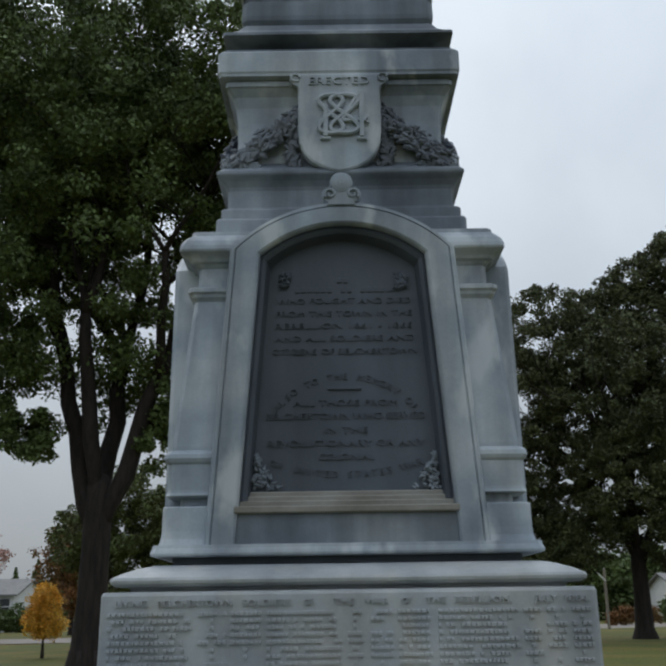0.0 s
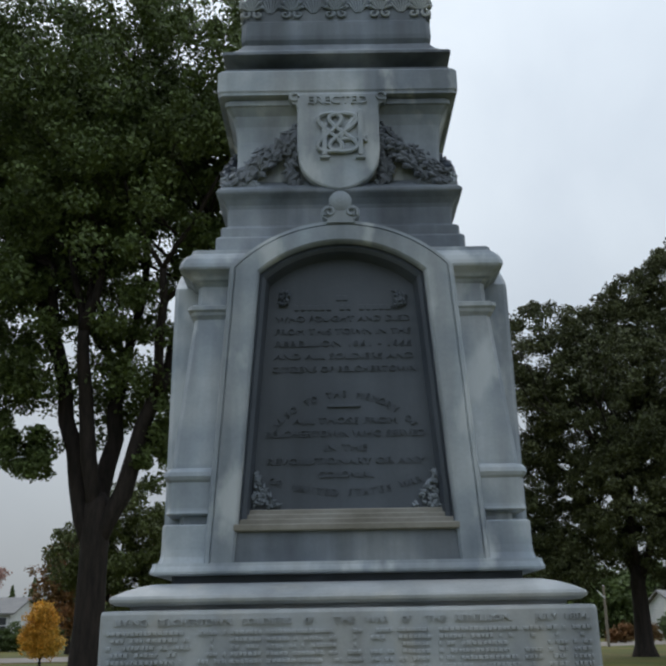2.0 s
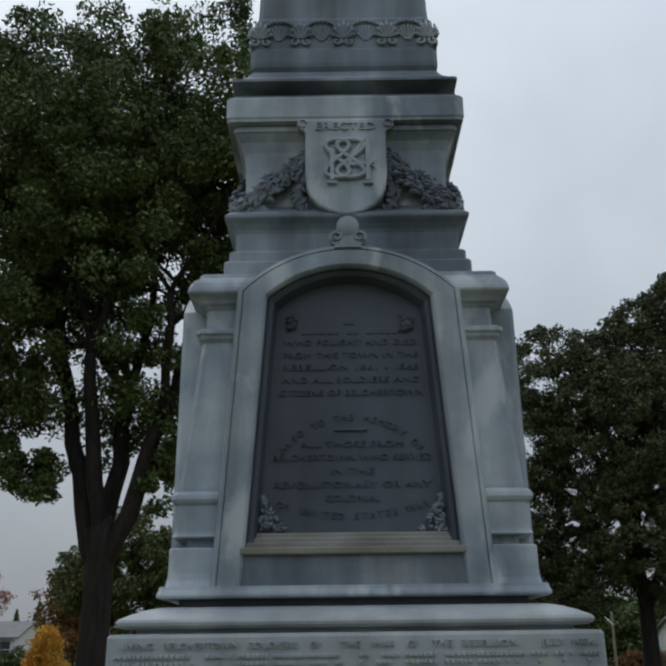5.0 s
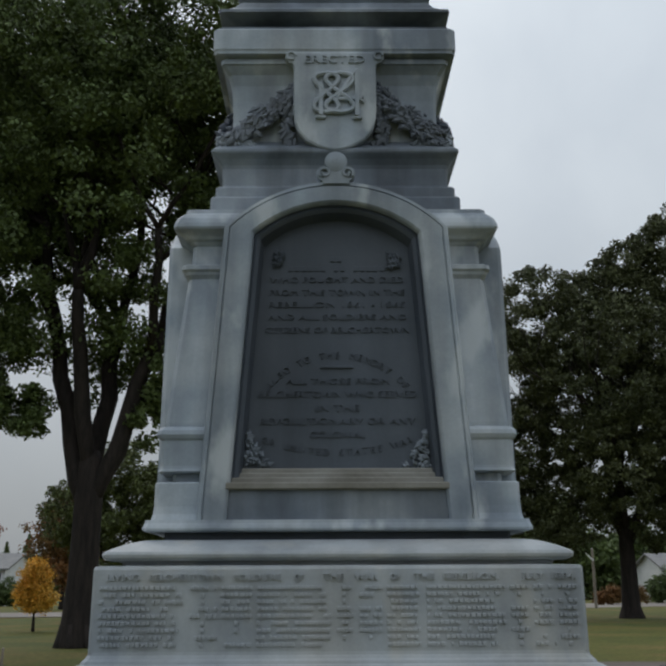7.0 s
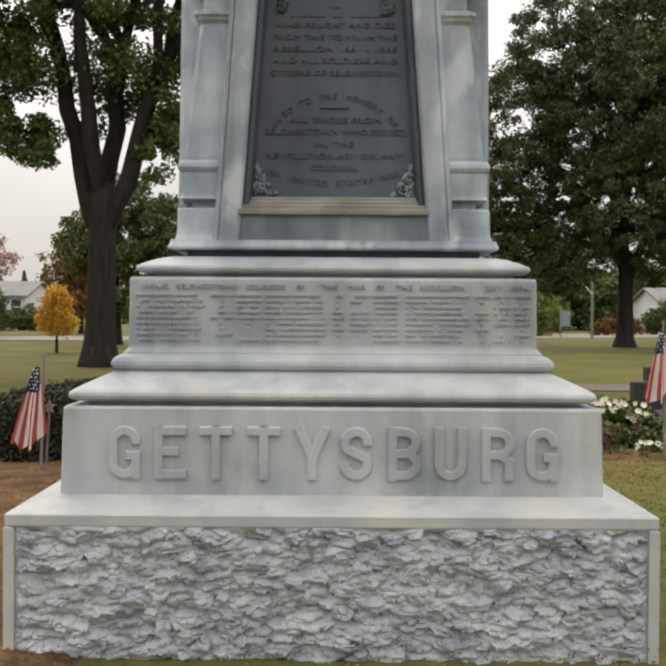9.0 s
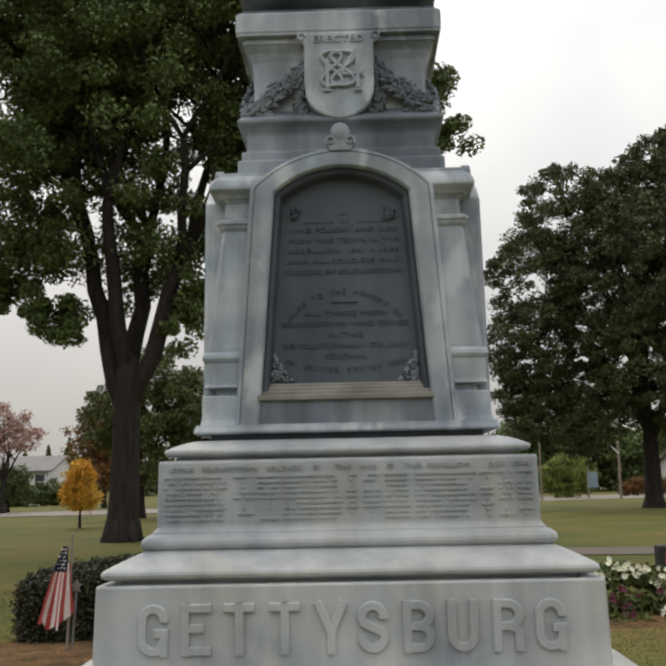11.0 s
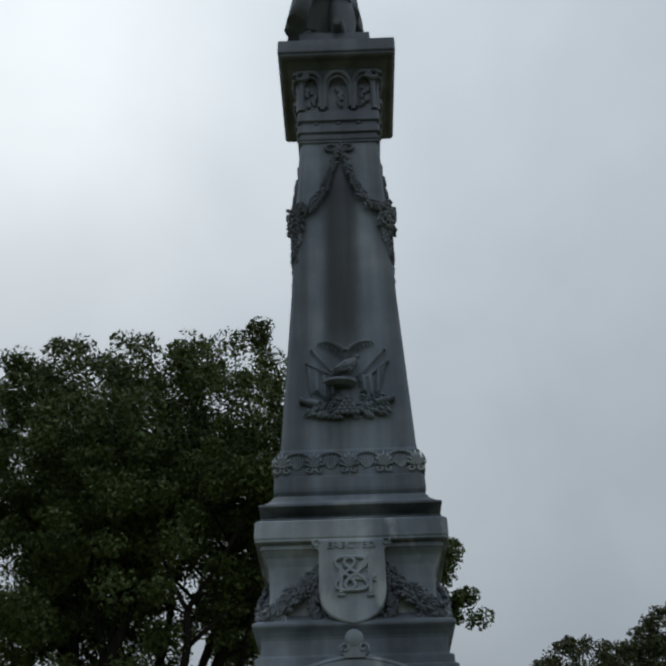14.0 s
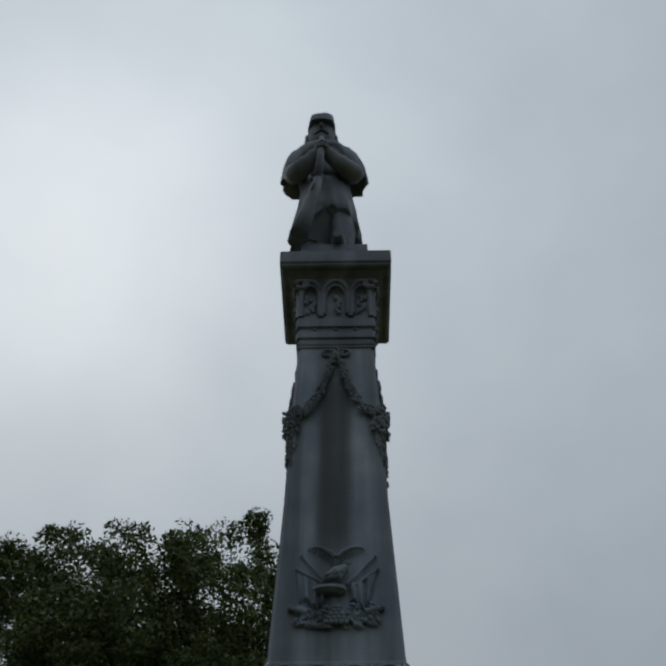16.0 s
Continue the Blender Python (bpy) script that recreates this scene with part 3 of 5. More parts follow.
tablet_ob = tablet()
TY = FY + 0.074


def tablet_lettering():
    for z, first, count, blanks in ((2.412, -0.5, 2, ()), (2.384, -7.0, 15, (6, 9))):
        for k in range(count):
            if k not in blanks:
                a = (first + k) * 0.0182
                s = Shape()
                s.box((a - 0.0062, TY - 0.004, z - 0.008), (a + 0.0062, TY + 0.002, z + 0.008), 0.0015)
                s.make("worn_letter", ZINC_DARK, tablet_ob)
    for z, size, width, words in ((2.3525, 0.023, 0.372, "WHO FOUGHT AND DIED"), (2.3155, 0.023, 0.376, "FROM THIS TOWN IN THE"), (2.2805, 0.023, 0.378, "REBELLION 1861 - 1865"), (2.2445, 0.023, 0.384, "AND ALL SOLDIERS AND"), (2.2075, 0.023, 0.396, "CITIZENS OF BELCHERTOWN"),
                                  (2.0635, 0.024, 0.281, "ALL THOSE FROM"), (2.0275, 0.025, 0.427, "BELCHERTOWN WHO SERVED"), (1.9895, 0.025, 0.117, "IN THE"), (1.954, 0.025, 0.419, "REVOLUTIONARY OR ANY"), (1.918, 0.025, 0.147, "COLONIAL")):
        text_mesh("letter", words, size, 0.004, (0.002, TY - 0.001, z - 0.0085), ZINC_DARK, tablet_ob, width)
    for words, mid, step, rad, cz, flip in (("ALSO TO THE MEMORY OF", 0.0, 0.0865, 0.235, 1.893, 1), ("OR UNITED STATES WAR", 0.0, 0.034, 0.62, 2.482, -1)):
        for i, ch in enumerate(words):
            if ch == " ":
                continue
            a = (i - (len(words) - 1) / 2) * step
            text_mesh("letter", ch, 0.026, 0.004, (0.002 + rad * math.sin(a), TY - 0.001, cz + flip * rad * math.cos(a)), ZINC_DARK, tablet_ob, turn=-flip * math.degrees(a))
    s = Shape()
    s.box((-0.045, TY - 0.007, 2.099), (0.045, TY + 0.002, 2.1055), 0.001)
    s.make("rule_line", ZINC_DARK, tablet_ob)
    rng = random.Random(8)
    for sx in (-1, 1):
        for low in (True, False):
            s = Shape()
            for i in range(64 if low else 30):
                u, v = rng.random(), rng.random()
                if low:
                    x, z = 0.247 - 0.010 * u - 0.078 * v * (1 - u) ** 1.1, 1.829 + 0.092 * u
                else:
                    x, z = 0.160 + 0.026 * (u - 0.5), 2.408 + 0.044 * (v - 0.5)
                sprig(s, rng, (sx * x, TY - 0.007, z), rng.uniform(0.008, 0.014), (-sx * 0.25, 0, 0.45))
            tagged(s.make("corner_spray", ZINC_MID if low else ZINC_DARK, tablet_ob, "moulded leaf spray"), kind="stuff")


tablet_lettering()


def trefoil():
    s = Shape()

    def disc(cx, cz, r, y0, dome, n=20):
        rings = []
        for f, d in ((1.0, 0.03), (1.0, 0.004), (0.93, 0.0), (0.6, -dome * 0.6), (0.2, -dome)):
            rings.append([(cx + r * f * math.cos(2 * math.pi * i / n), y0 + d, cz + r * f * math.sin(2 * math.pi * i / n)) for i in range(n)])
        s.rings(rings)

    disc(0, 2.676, 0.032, FY - 0.004, 0.006)
    s.rings([[(sx * w, y, z) for sx, y in ((-1, FY + 0.02), (-1, FY - 0.003), (1, FY - 0.003), (1, FY + 0.02))] for w, z in ((0.040, 2.610), (0.030, 2.634), (0.024, 2.650), (0.026, 2.668))])
    for sx in (-1, 1):
        disc(sx * 0.031, 2.641, 0.0235, FY - 0.001, -0.004)
        s.tube([(sx * (0.031 + (0.018 - 0.0011 * k) * math.cos(a)), FY - 0.004, 2.641 + (0.018 - 0.0011 * k) * math.sin(a)) for k, a in enumerate(spread(13, -0.6, 0.62))], 0.0042, 6)
    ob = s.make("trefoil", ZINC, monument, "trefoil finial with scrolls")
    turned(ob, (90, 270))


trefoil()


# shield and garlands on the frieze
SY = -0.372


def shield():
    prof = [(-0.148, 3.095), (-0.150, 3.075), (-0.142, 3.062), (-0.130, 3.060), (-0.124, 3.045)]
    prof += [(-0.124, 2.90), (-0.120, 2.862), (-0.108, 2.830), (-0.085, 2.802), (-0.05, 2.782), (-0.02, 2.772), (0, 2.768)]
    prof = prof + [(-x, z) for x, z in prof[-2::-1]]
    n = len(prof)
    k = 0.965
    s = Shape()
    inner = [(x * k, 2.93 + (z - 2.93) * k) for x, z in prof]
    s.add([(x, SY + 0.03, z) for x, z in prof] + [(x, SY + 0.004, z) for x, z in prof] + [(x, SY, z) for x, z in inner],
          [(i, i + n, (i + 1) % n + n, (i + 1) % n) for i in range(n)] + [(i + n, i + 2 * n, (i + 1) % n + 2 * n, (i + 1) % n + n) for i in range(n)] + [tuple(range(2 * n, 3 * n))])
    for sx in (-1, 1):
        s.tube([(sx * 0.132 + 0.013 * math.cos(a), SY - 0.003, 3.079 + 0.012 * math.sin(a)) for a in spread(13, 0, math.pi / 7)], 0.004, 6)
    sh = s.make("shield", ZINC, monument, "plain zinc shield with raised date")
    text_mesh("letter", "ERECTED", 0.036, 0.004, (0, SY - 0.002, 3.055), ZINC, sh, 0.182)
    m = Shape()

    def eight(cx, cz, w, h, rr):
        m.tube([(cx + w * math.sin(2 * a), SY - 0.008, cz + h * math.cos(a)) for a in spread(41, 0, 2 * math.pi / 40)], rr, 6)

    for cx, w in ((-0.026, 0.036), (0.014, 0.042)):
        eight(cx, 2.953, w, 0.064, 0.0072)
    for x, za, zb in ((-0.042, 2.876, 2.985), (0.066, 2.874, 3.030)):
        m.box((x - 0.0065, SY - 0.014, za), (x + 0.0065, SY, zb), 0.003)
        m.box((x - 0.015, SY - 0.012, za - 0.008), (x + 0.015, SY, za + 0.001), 0.002)
    m.box((0.004, SY - 0.012, 2.926), (0.086, SY, 2.938), 0.003)
    m.box((0.080, SY - 0.012, 2.920), (0.088, SY, 2.944), 0.002)
    m.tube([(0.062, SY - 0.007, 3.026), (0.008, SY - 0.007, 2.934)], 0.0072, 6)
    m.make("monogram", ZINC, sh, "interlaced raised figures")


shield()


def garlands():
    """A leafy rope from behind the shield to a bunch of flowers on the ledge's corner, with a loose tail beside the shield."""
    rng = random.Random(21)

    def rope(u):
        return 0.118 + 0.200 * u ** 1.1, 2.995 - 0.185 * u ** 0.85, -0.322 - 0.014 * math.sin(math.pi * u) - 0.010 * u

    for sx in (-1, 1):
        s = Shape()
        pts = [rope(k / 9) for k in range(10)]
        s.tube([(sx * x, y + 0.012, z) for x, z, y in pts], [0.016 + 0.014 * k / 9 for k in range(10)], 8)
        for i in range(230):
            u = rng.random()
            x, z, y = rope(u)
            w = 0.020 + 0.014 * u
            sprig(s, rng, (sx * (x + rng.uniform(-w, w)), y - 0.012 * rng.random(), max(z + rng.uniform(-w, w), 2.800)), rng.uniform(0.012, 0.021), (sx * 0.6, -0.25, -0.45))
        for i in range(95):
            u = rng.random()
            sprig(s, rng, (sx * (0.126 + 0.034 * math.sin(3.1 * u) * u + rng.uniform(-0.016, 0.016)), -0.326 - 0.012 * rng.random(), 2.965 - 0.165 * u), rng.uniform(0.013, 0.021), (sx * 0.1, -0.2, -0.8))
        g = s.make("garland", ZINC_DULL, monument, "hanging garland of moulded leaves")
        f = Shape()
        for cx, cz, r in ((0.330, 2.803, 0.026), (0.286, 2.800, 0.021), (0.318, 2.828, 0.018), (0.256, 2.796, 0.016), (0.343, 2.822, 0.015)):
            c = Vector((sx * cx, -0.338, cz))
            f.blob(c + Vector((0, -0.006, 0)), r * 0.34, rng, 7, 5, rough=0.05)
            for k in range(7):
                a = k * 0.9 + cx * 40
                f.blob(c + Vector((r * 0.62 * math.cos(a), 0.002 + 0.003 * (k % 2), r * 0.62 * math.sin(a))), r * 0.40, rng, 6, 4, (1, 0.5, 1), 0.12)
        for i in range(26):
            sprig(f, rng, (sx * rng.uniform(0.235, 0.350), -0.338, rng.uniform(2.793, 2.812)), 0.015, (sx * 0.5, -0.1, -0.2))
        rosettes = tagged(f.make("rosette", ZINC_MID, monument, "moulded flower spray on the ledge corner"), kind="stuff")
        turned(g, (90, 270))
        turned(rosettes, (90, 270))


garlands()


def anthemion_band():
    s = Shape()
    rng = random.Random(2)
    y = -0.302
    for cx in (-0.211, -0.073, 0.073, 0.211):
        for k in range(11):
            a = math.pi * (k + 0.5) / 11
            s.blob((cx - 0.048 * math.cos(a), y + 0.002, 3.474 + 0.032 * math.sin(a) ** 0.8), 0.0066, rng, rough=0.05)
        for k in range(7):
            a = math.pi * (k + 1) / 8
            s.tube([(cx - 0.008 * math.cos(a), y + 0.003, 3.432), (cx - 0.034 * math.cos(a), y + 0.001, 3.452 + 0.036 * math.sin(a))], [0.0025, 0.0048], 5)
    for cx in (-0.272, -0.142, 0.0, 0.142, 0.272):
        for k in range(-3, 4):
            a = k * 0.40
            tip = Vector((cx + 0.046 * math.sin(a), y + 0.001, 3.442 + 0.066 * math.cos(a) - 0.004 * abs(k)))
            foot = Vector((cx + 0.003 * k, y, 3.440))
            s.tube([foot, foot.lerp(tip, 0.65) + Vector((0, -0.006, 0)), tip], [0.003, 0.0072, 0.002], 6)
        for sx in (-1, 1):
            s.tube([(cx + sx * (0.020 + (0.015 - 0.001 * k) * math.cos(a)), y - 0.002, 3.424 + (0.013 - 0.001 * k) * math.sin(a)) for k, a in enumerate(spread(9, 2.4, 0.7))], 0.005, 6)
    b = s.make("anthemion_band", ZINC, shaft, "band of raised palmettes")
    turned(b, (90, 270))


anthemion_band()


def face_y(z):
    """Front of the shaft at a height."""
    pts = ((3.56, 0.281), (4.371, 0.2465), (4.81, 0.2375), (5.219, 0.221), (5.455, 0.212))
    return -float(np.interp(z, [p[0] for p in pts], [p[1] for p in pts]))


def eagle_trophy():
    s = Shape()
    rng = random.Random(9)

    def at(x, z, out=0.0):
        z -= 0.03
        return (x, face_y(z) - out, z)

    # spread wings with feathers
    for sx in (-1, 1):
        lead = [(0.004, 4.058), (0.022, 4.078), (0.052, 4.100), (0.086, 4.112), (0.116, 4.109)]
        s.tube([at(sx * x, z, 0.020) for x, z in lead], [0.012, 0.012, 0.010, 0.008, 0.003], 6)
        for k in range(9):
            f = k / 8
            x, z = np.interp(f * 4, range(5), [p[0] for p in lead]), np.interp(f * 4, range(5), [p[1] for p in lead])
            s.tube([at(sx * x, z, 0.016), at(sx * (x + 0.004 + 0.010 * f), z - 0.062 + 0.050 * f, 0.008)], [0.007, 0.002], 5)
    # body leaning over its perch, head turned
    s.tube([at(-0.070, 3.918, 0.014), at(-0.040, 3.936, 0.032), at(0.004, 3.958, 0.042), at(0.034, 3.985, 0.034), at(0.042, 4.006, 0.030)], [0.006, 0.022, 0.030, 0.022, 0.012], 9)
    s.blob(at(0.046, 4.012, 0.034), 0.014, rng, 8, 6, rough=0.04)
    s.tube([at(0.056, 4.012, 0.040), at(0.068, 4.006, 0.040)], [0.006, 0.002], 5)
    for k in range(22):
        sprig(s, rng, at(rng.uniform(-0.05, 0.03), 3.938 + rng.uniform(-0.014, 0.02), 0.058), 0.012, (-0.8, 0, -0.4))
    # perch: a curved plate over a drum
    s.ovals([(-0.032, face_y(3.89) - 0.018, 3.836, 0.052, 0.026), (-0.030, face_y(3.89) - 0.024, 3.850, 0.074, 0.040), (-0.028, face_y(3.89) - 0.022, 3.868, 0.070, 0.034)], 14)
    s.ovals([(-0.006, face_y(3.80) + 0.006, 3.76, 0.036, 0.016), (-0.015, face_y(3.84) + 0.006, 3.842, 0.024, 0.014)], 12)
    # crossed staffs
    for a, b in (((-0.150, 4.072), (-0.062, 3.945)), ((0.172, 4.066), (0.046, 3.915)), ((-0.172, 4.000), (-0.060, 3.925)), ((0.182, 3.998), (0.060, 3.890))):
        s.tube([at(a[0], a[1], 0.012), at(b[0], b[1], 0.020)], 0.0065, 6)
        s.blob(at(a[0], a[1], 0.012), 0.010, rng, 7, 5, rough=0.1)
    # flags hanging in folds from the staffs
    for sx, wob in ((-1, 0.3), (1, 1.7)):
        n, m = 22, 10
        verts, faces = [], []
        for j in range(m + 1):
            v = j / m
            for i in range(n + 1):
                u = i / n
                x = (0.178 - 0.128 * u) * (1 - 0.10 * v * math.sin(2.5 * u + wob)) - 0.012 * v * (1 - u)
                z = (3.992 - 0.075 * u) + (3.812 + 0.022 * math.sin(u * 7 + wob) - 3.992 + 0.075 * u) * v
                out = 0.012 + (0.012 + 0.014 * v) * (0.5 + 0.5 * math.sin(u * 21 + wob + 2.2 * v)) + 0.006 * math.sin(u * 9 + 4 * v)
                if i in (0, n) or j in (0, m):
                    out = -0.004
                verts.append(at(sx * x, z, out))
        for j in range(m):
            for i in range(n):
                a = j * (n + 1) + i
                faces.append((a, a + 1, a + n + 2, a + n + 1) if sx > 0 else (a, a + n + 1, a + n + 2, a + 1))
        s.add(verts, faces)
        # cannon mouths and leaves at the foot
        s.tube([at(sx * 0.196, 3.802, 0.012), at(sx * 0.120, 3.775, 0.024)], [0.013, 0.015], 9)
        s.tube([at(sx * 0.200, 3.803, 0.012), at(sx * 0.191, 3.800, 0.013)], [0.017, 0.017], 9)
        for k in range(70):
            a = rng.random()
            sprig(s, rng, at(sx * (0.02 + 0.155 * a), 3.705 + 0.10 * rng.random() ** 1.4 + 0.02 * a, 0.012), rng.uniform(0.014, 0.024), (sx * 0.6, 0, -0.3))
    for r in range(5):
        for k in range(5 - r):
            s.blob(at(-0.042 + 0.021 * k + 0.0105 * r, 3.728 + 0.018 * r, 0.024), 0.0125, rng, 8, 5, rough=0.02)
    s.make("eagle_trophy", ZINC_STREAKED, shaft, "relief of an eagle over flags and cannon")


eagle_trophy()


def drapery():
    rng = random.Random(14)
    for k in (0, 90, 270):
        s = Shape()
        for sx in (-1, 1):
            for i in range(60):
                u = i / 59
                x = 0.010 + 0.216 * u
                z = 5.38 - 0.46 * (1 - (1 - u) ** 2.5)
                s.blob((sx * x + rng.uniform(-0.008, 0.008), face_y(z) - 0.008 - 0.012 * u, z + rng.uniform(-0.01, 0.01)), rng.uniform(0.010, 0.018) * (0.7 + 0.5 * u), rng, squash=(1, 0.8, 1.2))
            for i in range(16):
                s.blob((sx * (0.235 + rng.uniform(-0.02, 0.014)), -0.236 + rng.uniform(-0.02, 0.012), 4.87 + rng.uniform(-0.03, 0.04)), rng.uniform(0.014, 0.022), rng)
            for i in range(12):
                s.blob((sx * (0.20 + 0.02 * rng.random()), face_y(4.75) - 0.008, 4.84 - 0.15 * i / 12), 0.010, rng, squash=(1, 0.7, 1.5))
            for i in range(150):
                u = rng.random()
                u = u ** 1.4
                x = 0.010 + 0.214 * u
                z = 5.38 - 0.46 * (1 - (1 - u) ** 2.5)
                w = 0.010 + 0.022 * u
                sprig(s, rng, (sx * (x + rng.uniform(-w, w)), face_y(z) - 0.018 - 0.014 * u, z + rng.uniform(-w, w)), rng.uniform(0.014, 0.024), (sx * 0.5, 0, -0.6))
            for i in range(46):
                sprig(s, rng, (sx * (0.222 + rng.uniform(-0.040, 0.022)), -0.242 + rng.uniform(-0.02, 0.012), 4.85 + rng.uniform(-0.06, 0.05)), rng.uniform(0.016, 0.026))
            for i in range(30):
                u = rng.random()
                sprig(s, rng, (sx * (0.226 + rng.uniform(-0.012, 0.012)), face_y(4.75) - 0.004, 4.83 - 0.24 * u), 0.015, (0, 0, -1))
        for sx in (-1, 1):
            s.tube([(sx * (0.008 + 0.034 * (1 - math.cos(t))), face_y(5.41) - 0.012, 5.405 + 0.024 * math.sin(t)) for t in spread(11, 0, 0.628)], 0.009, 6)
        for kk in range(5):
            a = 2 * math.pi * kk / 5
            s.blob((0.034 * math.cos(a), face_y(5.4) - 0.008, 5.405 + 0.03 * math.sin(a)), 0.014, rng)
        d = s.make("swag", ZINC_DULL, shaft, "leafy swag with knotted corners")
        d.matrix_basis = pose(0, 0, 0, 0, 0, k)


drapery()


def stroke(shape, pts, t, y0, y1, c=0.004):
    """A broad flat stroke with chamfered edges along a line of (x, z) points."""
    n = len(pts)
    left, right = [], []
    for k in range(n):
        a, z = Vector(pts[max(k - 1, 0)]), Vector(pts[min(k + 1, n - 1)])
        d = (z - a).normalized()
        miter = 1.0
        if 0 < k < n - 1:
            d0, d1 = (Vector(pts[k]) - a).normalized(), (z - Vector(pts[k])).normalized()
            miter = 1.0 / max(math.sqrt(max((1 + d0.dot(d1)) / 2, 0.0)), 0.6)
        nrm = Vector((-d.y, d.x)) * t / 2 * miter
        p = Vector(pts[k])
        left.append((p + nrm, p + nrm * (1 - 2 * c / t)))
        right.append((p - nrm, p - nrm * (1 - 2 * c / t)))
    rings = []
    for (lo, li), (ro, ri) in zip(left, right):
        rings.append([(lo.x, y1, lo.y), (lo.x, y0 + c, lo.y), (li.x, y0, li.y), (ri.x, y0, ri.y), (ro.x, y0 + c, ro.y), (ro.x, y1, ro.y)])
    shape.rings(rings)


def bow(cx, cz, rx, rz, a0, a1, n=9):
    return [(cx + rx * math.cos(radians(a0 + (a1 - a0) * k / n)), cz + rz * math.sin(radians(a0 + (a1 - a0) * k / n))) for k in range(n + 1)]


def plinth_letters():
    h, t = 0.144, 0.025
    w = 0.044 - t / 2
    lo, hi = t / 2, h - t / 2
    r = w
    strokes = {
        "G": [[(w, h * 0.66)] + bow(0, hi - r, w, r, 0, 180) + bow(0, lo + r, w, r, 180, 360) + [(w, h * 0.46)], [(w + t / 2, h * 0.44), (0.004, h * 0.44)], [(w, h * 0.46), (w, 0.0)]],
        "E": [[(-w, 0), (-w, h)], [(-w, hi), (w + t / 2, hi)], [(-w, lo), (w + t / 2, lo)], [(-w, h * 0.52), (w - 0.008, h * 0.52)]],
        "T": [[(0, 0), (0, h)], [(-w - t / 2, hi), (w + t / 2, hi)]],
        "Y": [[(0, 0), (0, h * 0.45)], [(-w - 0.006, h), (0, h * 0.40)], [(w + 0.006, h), (0, h * 0.40)]],
        "S": [[(w, h * 0.66)] + bow(0, hi - r, w, r, 0, 210) + bow(0, lo + r, w, r, 30, -180) + [(-w, h * 0.34)]],
        "B": [[(-w, 0), (-w, h)], [(-w, hi), (0, hi)] + bow(0.0, h * 0.5 + (hi - h * 0.5) / 2, w, (hi - h * 0.5) / 2, 90, -90) + [(-w, h * 0.5)], [(-w, h * 0.5), (0.002, h * 0.5)] + bow(0.002, lo + (h * 0.5 - lo) / 2, w, (h * 0.5 - lo) / 2, 90, -90) + [(-w, lo)]],
        "U": [[(-w, h)] + bow(0, lo + r, w, r, 180, 360) + [(w, h)]],
        "R": [[(-w, 0), (-w, h)], [(-w, hi), (0, hi)] + bow(0.0, h * 0.48 + (hi - h * 0.48) / 2, w, (hi - h * 0.48) / 2, 90, -90) + [(-w, h * 0.48)], [(0.004, h * 0.48), (w - 0.002, h * 0.38), (w, 0)]],
    }
    xs = (-0.567, -0.443, -0.318, -0.187, -0.054, 0.066, 0.197, 0.324, 0.453, 0.574)
    for ch, x in zip("GETTYSBURG", xs):
        s = Shape()
        for k, line in enumerate(strokes[ch]):
            pts = [(x + px, 1.0165 + pz) for px, pz in line]
            clean = [pts[0]]
            for p in pts[1:]:
                if (Vector(p) - Vector(clean[-1])).length > 0.0012:
                    clean.append(p)
            stroke(s, clean, t, -0.7560 + 0.0003 * k, -0.735, 0.0030)
        s.make("letter", ZINC_PALE, plinth)


plinth_letters()


def names_rows():
    y = -0.5905
    words = ("LIVING", "BELCHERTOWN", "SOLDIERS", "OF", "THE", "WAR", "OF", "THE", "REBELLION.", "JULY", "1884.")
    xs = (-0.515, -0.365, -0.195, -0.095, -0.012, 0.066, 0.135, 0.205, 0.318, 0.465, 0.540)
    ws = (0.075, 0.175, 0.115, 0.022, 0.048, 0.055, 0.022, 0.048, 0.135, 0.055, 0.06)
    for wd, x, k in zip(words, xs, ws):
        text_mesh("letter", wd, 0.021, 0.006, (x, y, 1.541), ZINC_PALE, names_block, k)
    rng = random.Random(77)
    cols = ((-0.570, -0.365), (-0.355, -0.288), (-0.280, -0.205), (-0.195, -0.015), (-0.005, 0.035), (0.050, 0.105), (0.115, 0.200), (0.210, 0.400), (0.410, 0.455), (0.465, 0.515), (0.525, 0.572))
    s = Shape()
    for r in range(9):
        z = 1.520 - 0.0162 * r
        for c, (a, b) in enumerate(cols):
            end = b - (b - a) * rng.uniform(0.0, 0.14) if b - a > 0.08 else b
            if b - a <= 0.08 and r not in (0, 3, 4) and rng.random() < 0.6:
                a, end = (a + b) / 2 - 0.006, (a + b) / 2 + 0.006
            x = a
            while x < end - 0.004:
                k = min(rng.uniform(0.008, 0.014), end - x)
                h = rng.choice((0.0085, 0.0085, 0.0075, 0.0092))
                if rng.random() < 0.86:
                    s.box((x, y - 0.0075, z - 0.001), (x + k * 0.72, y + 0.004, z + h - 0.001), 0.0009)
                x += k
    tagged(s.make("lettering", ZINC_PALE, names_block, "rows of small raised lettering"), kind="stuff")


names_rows()


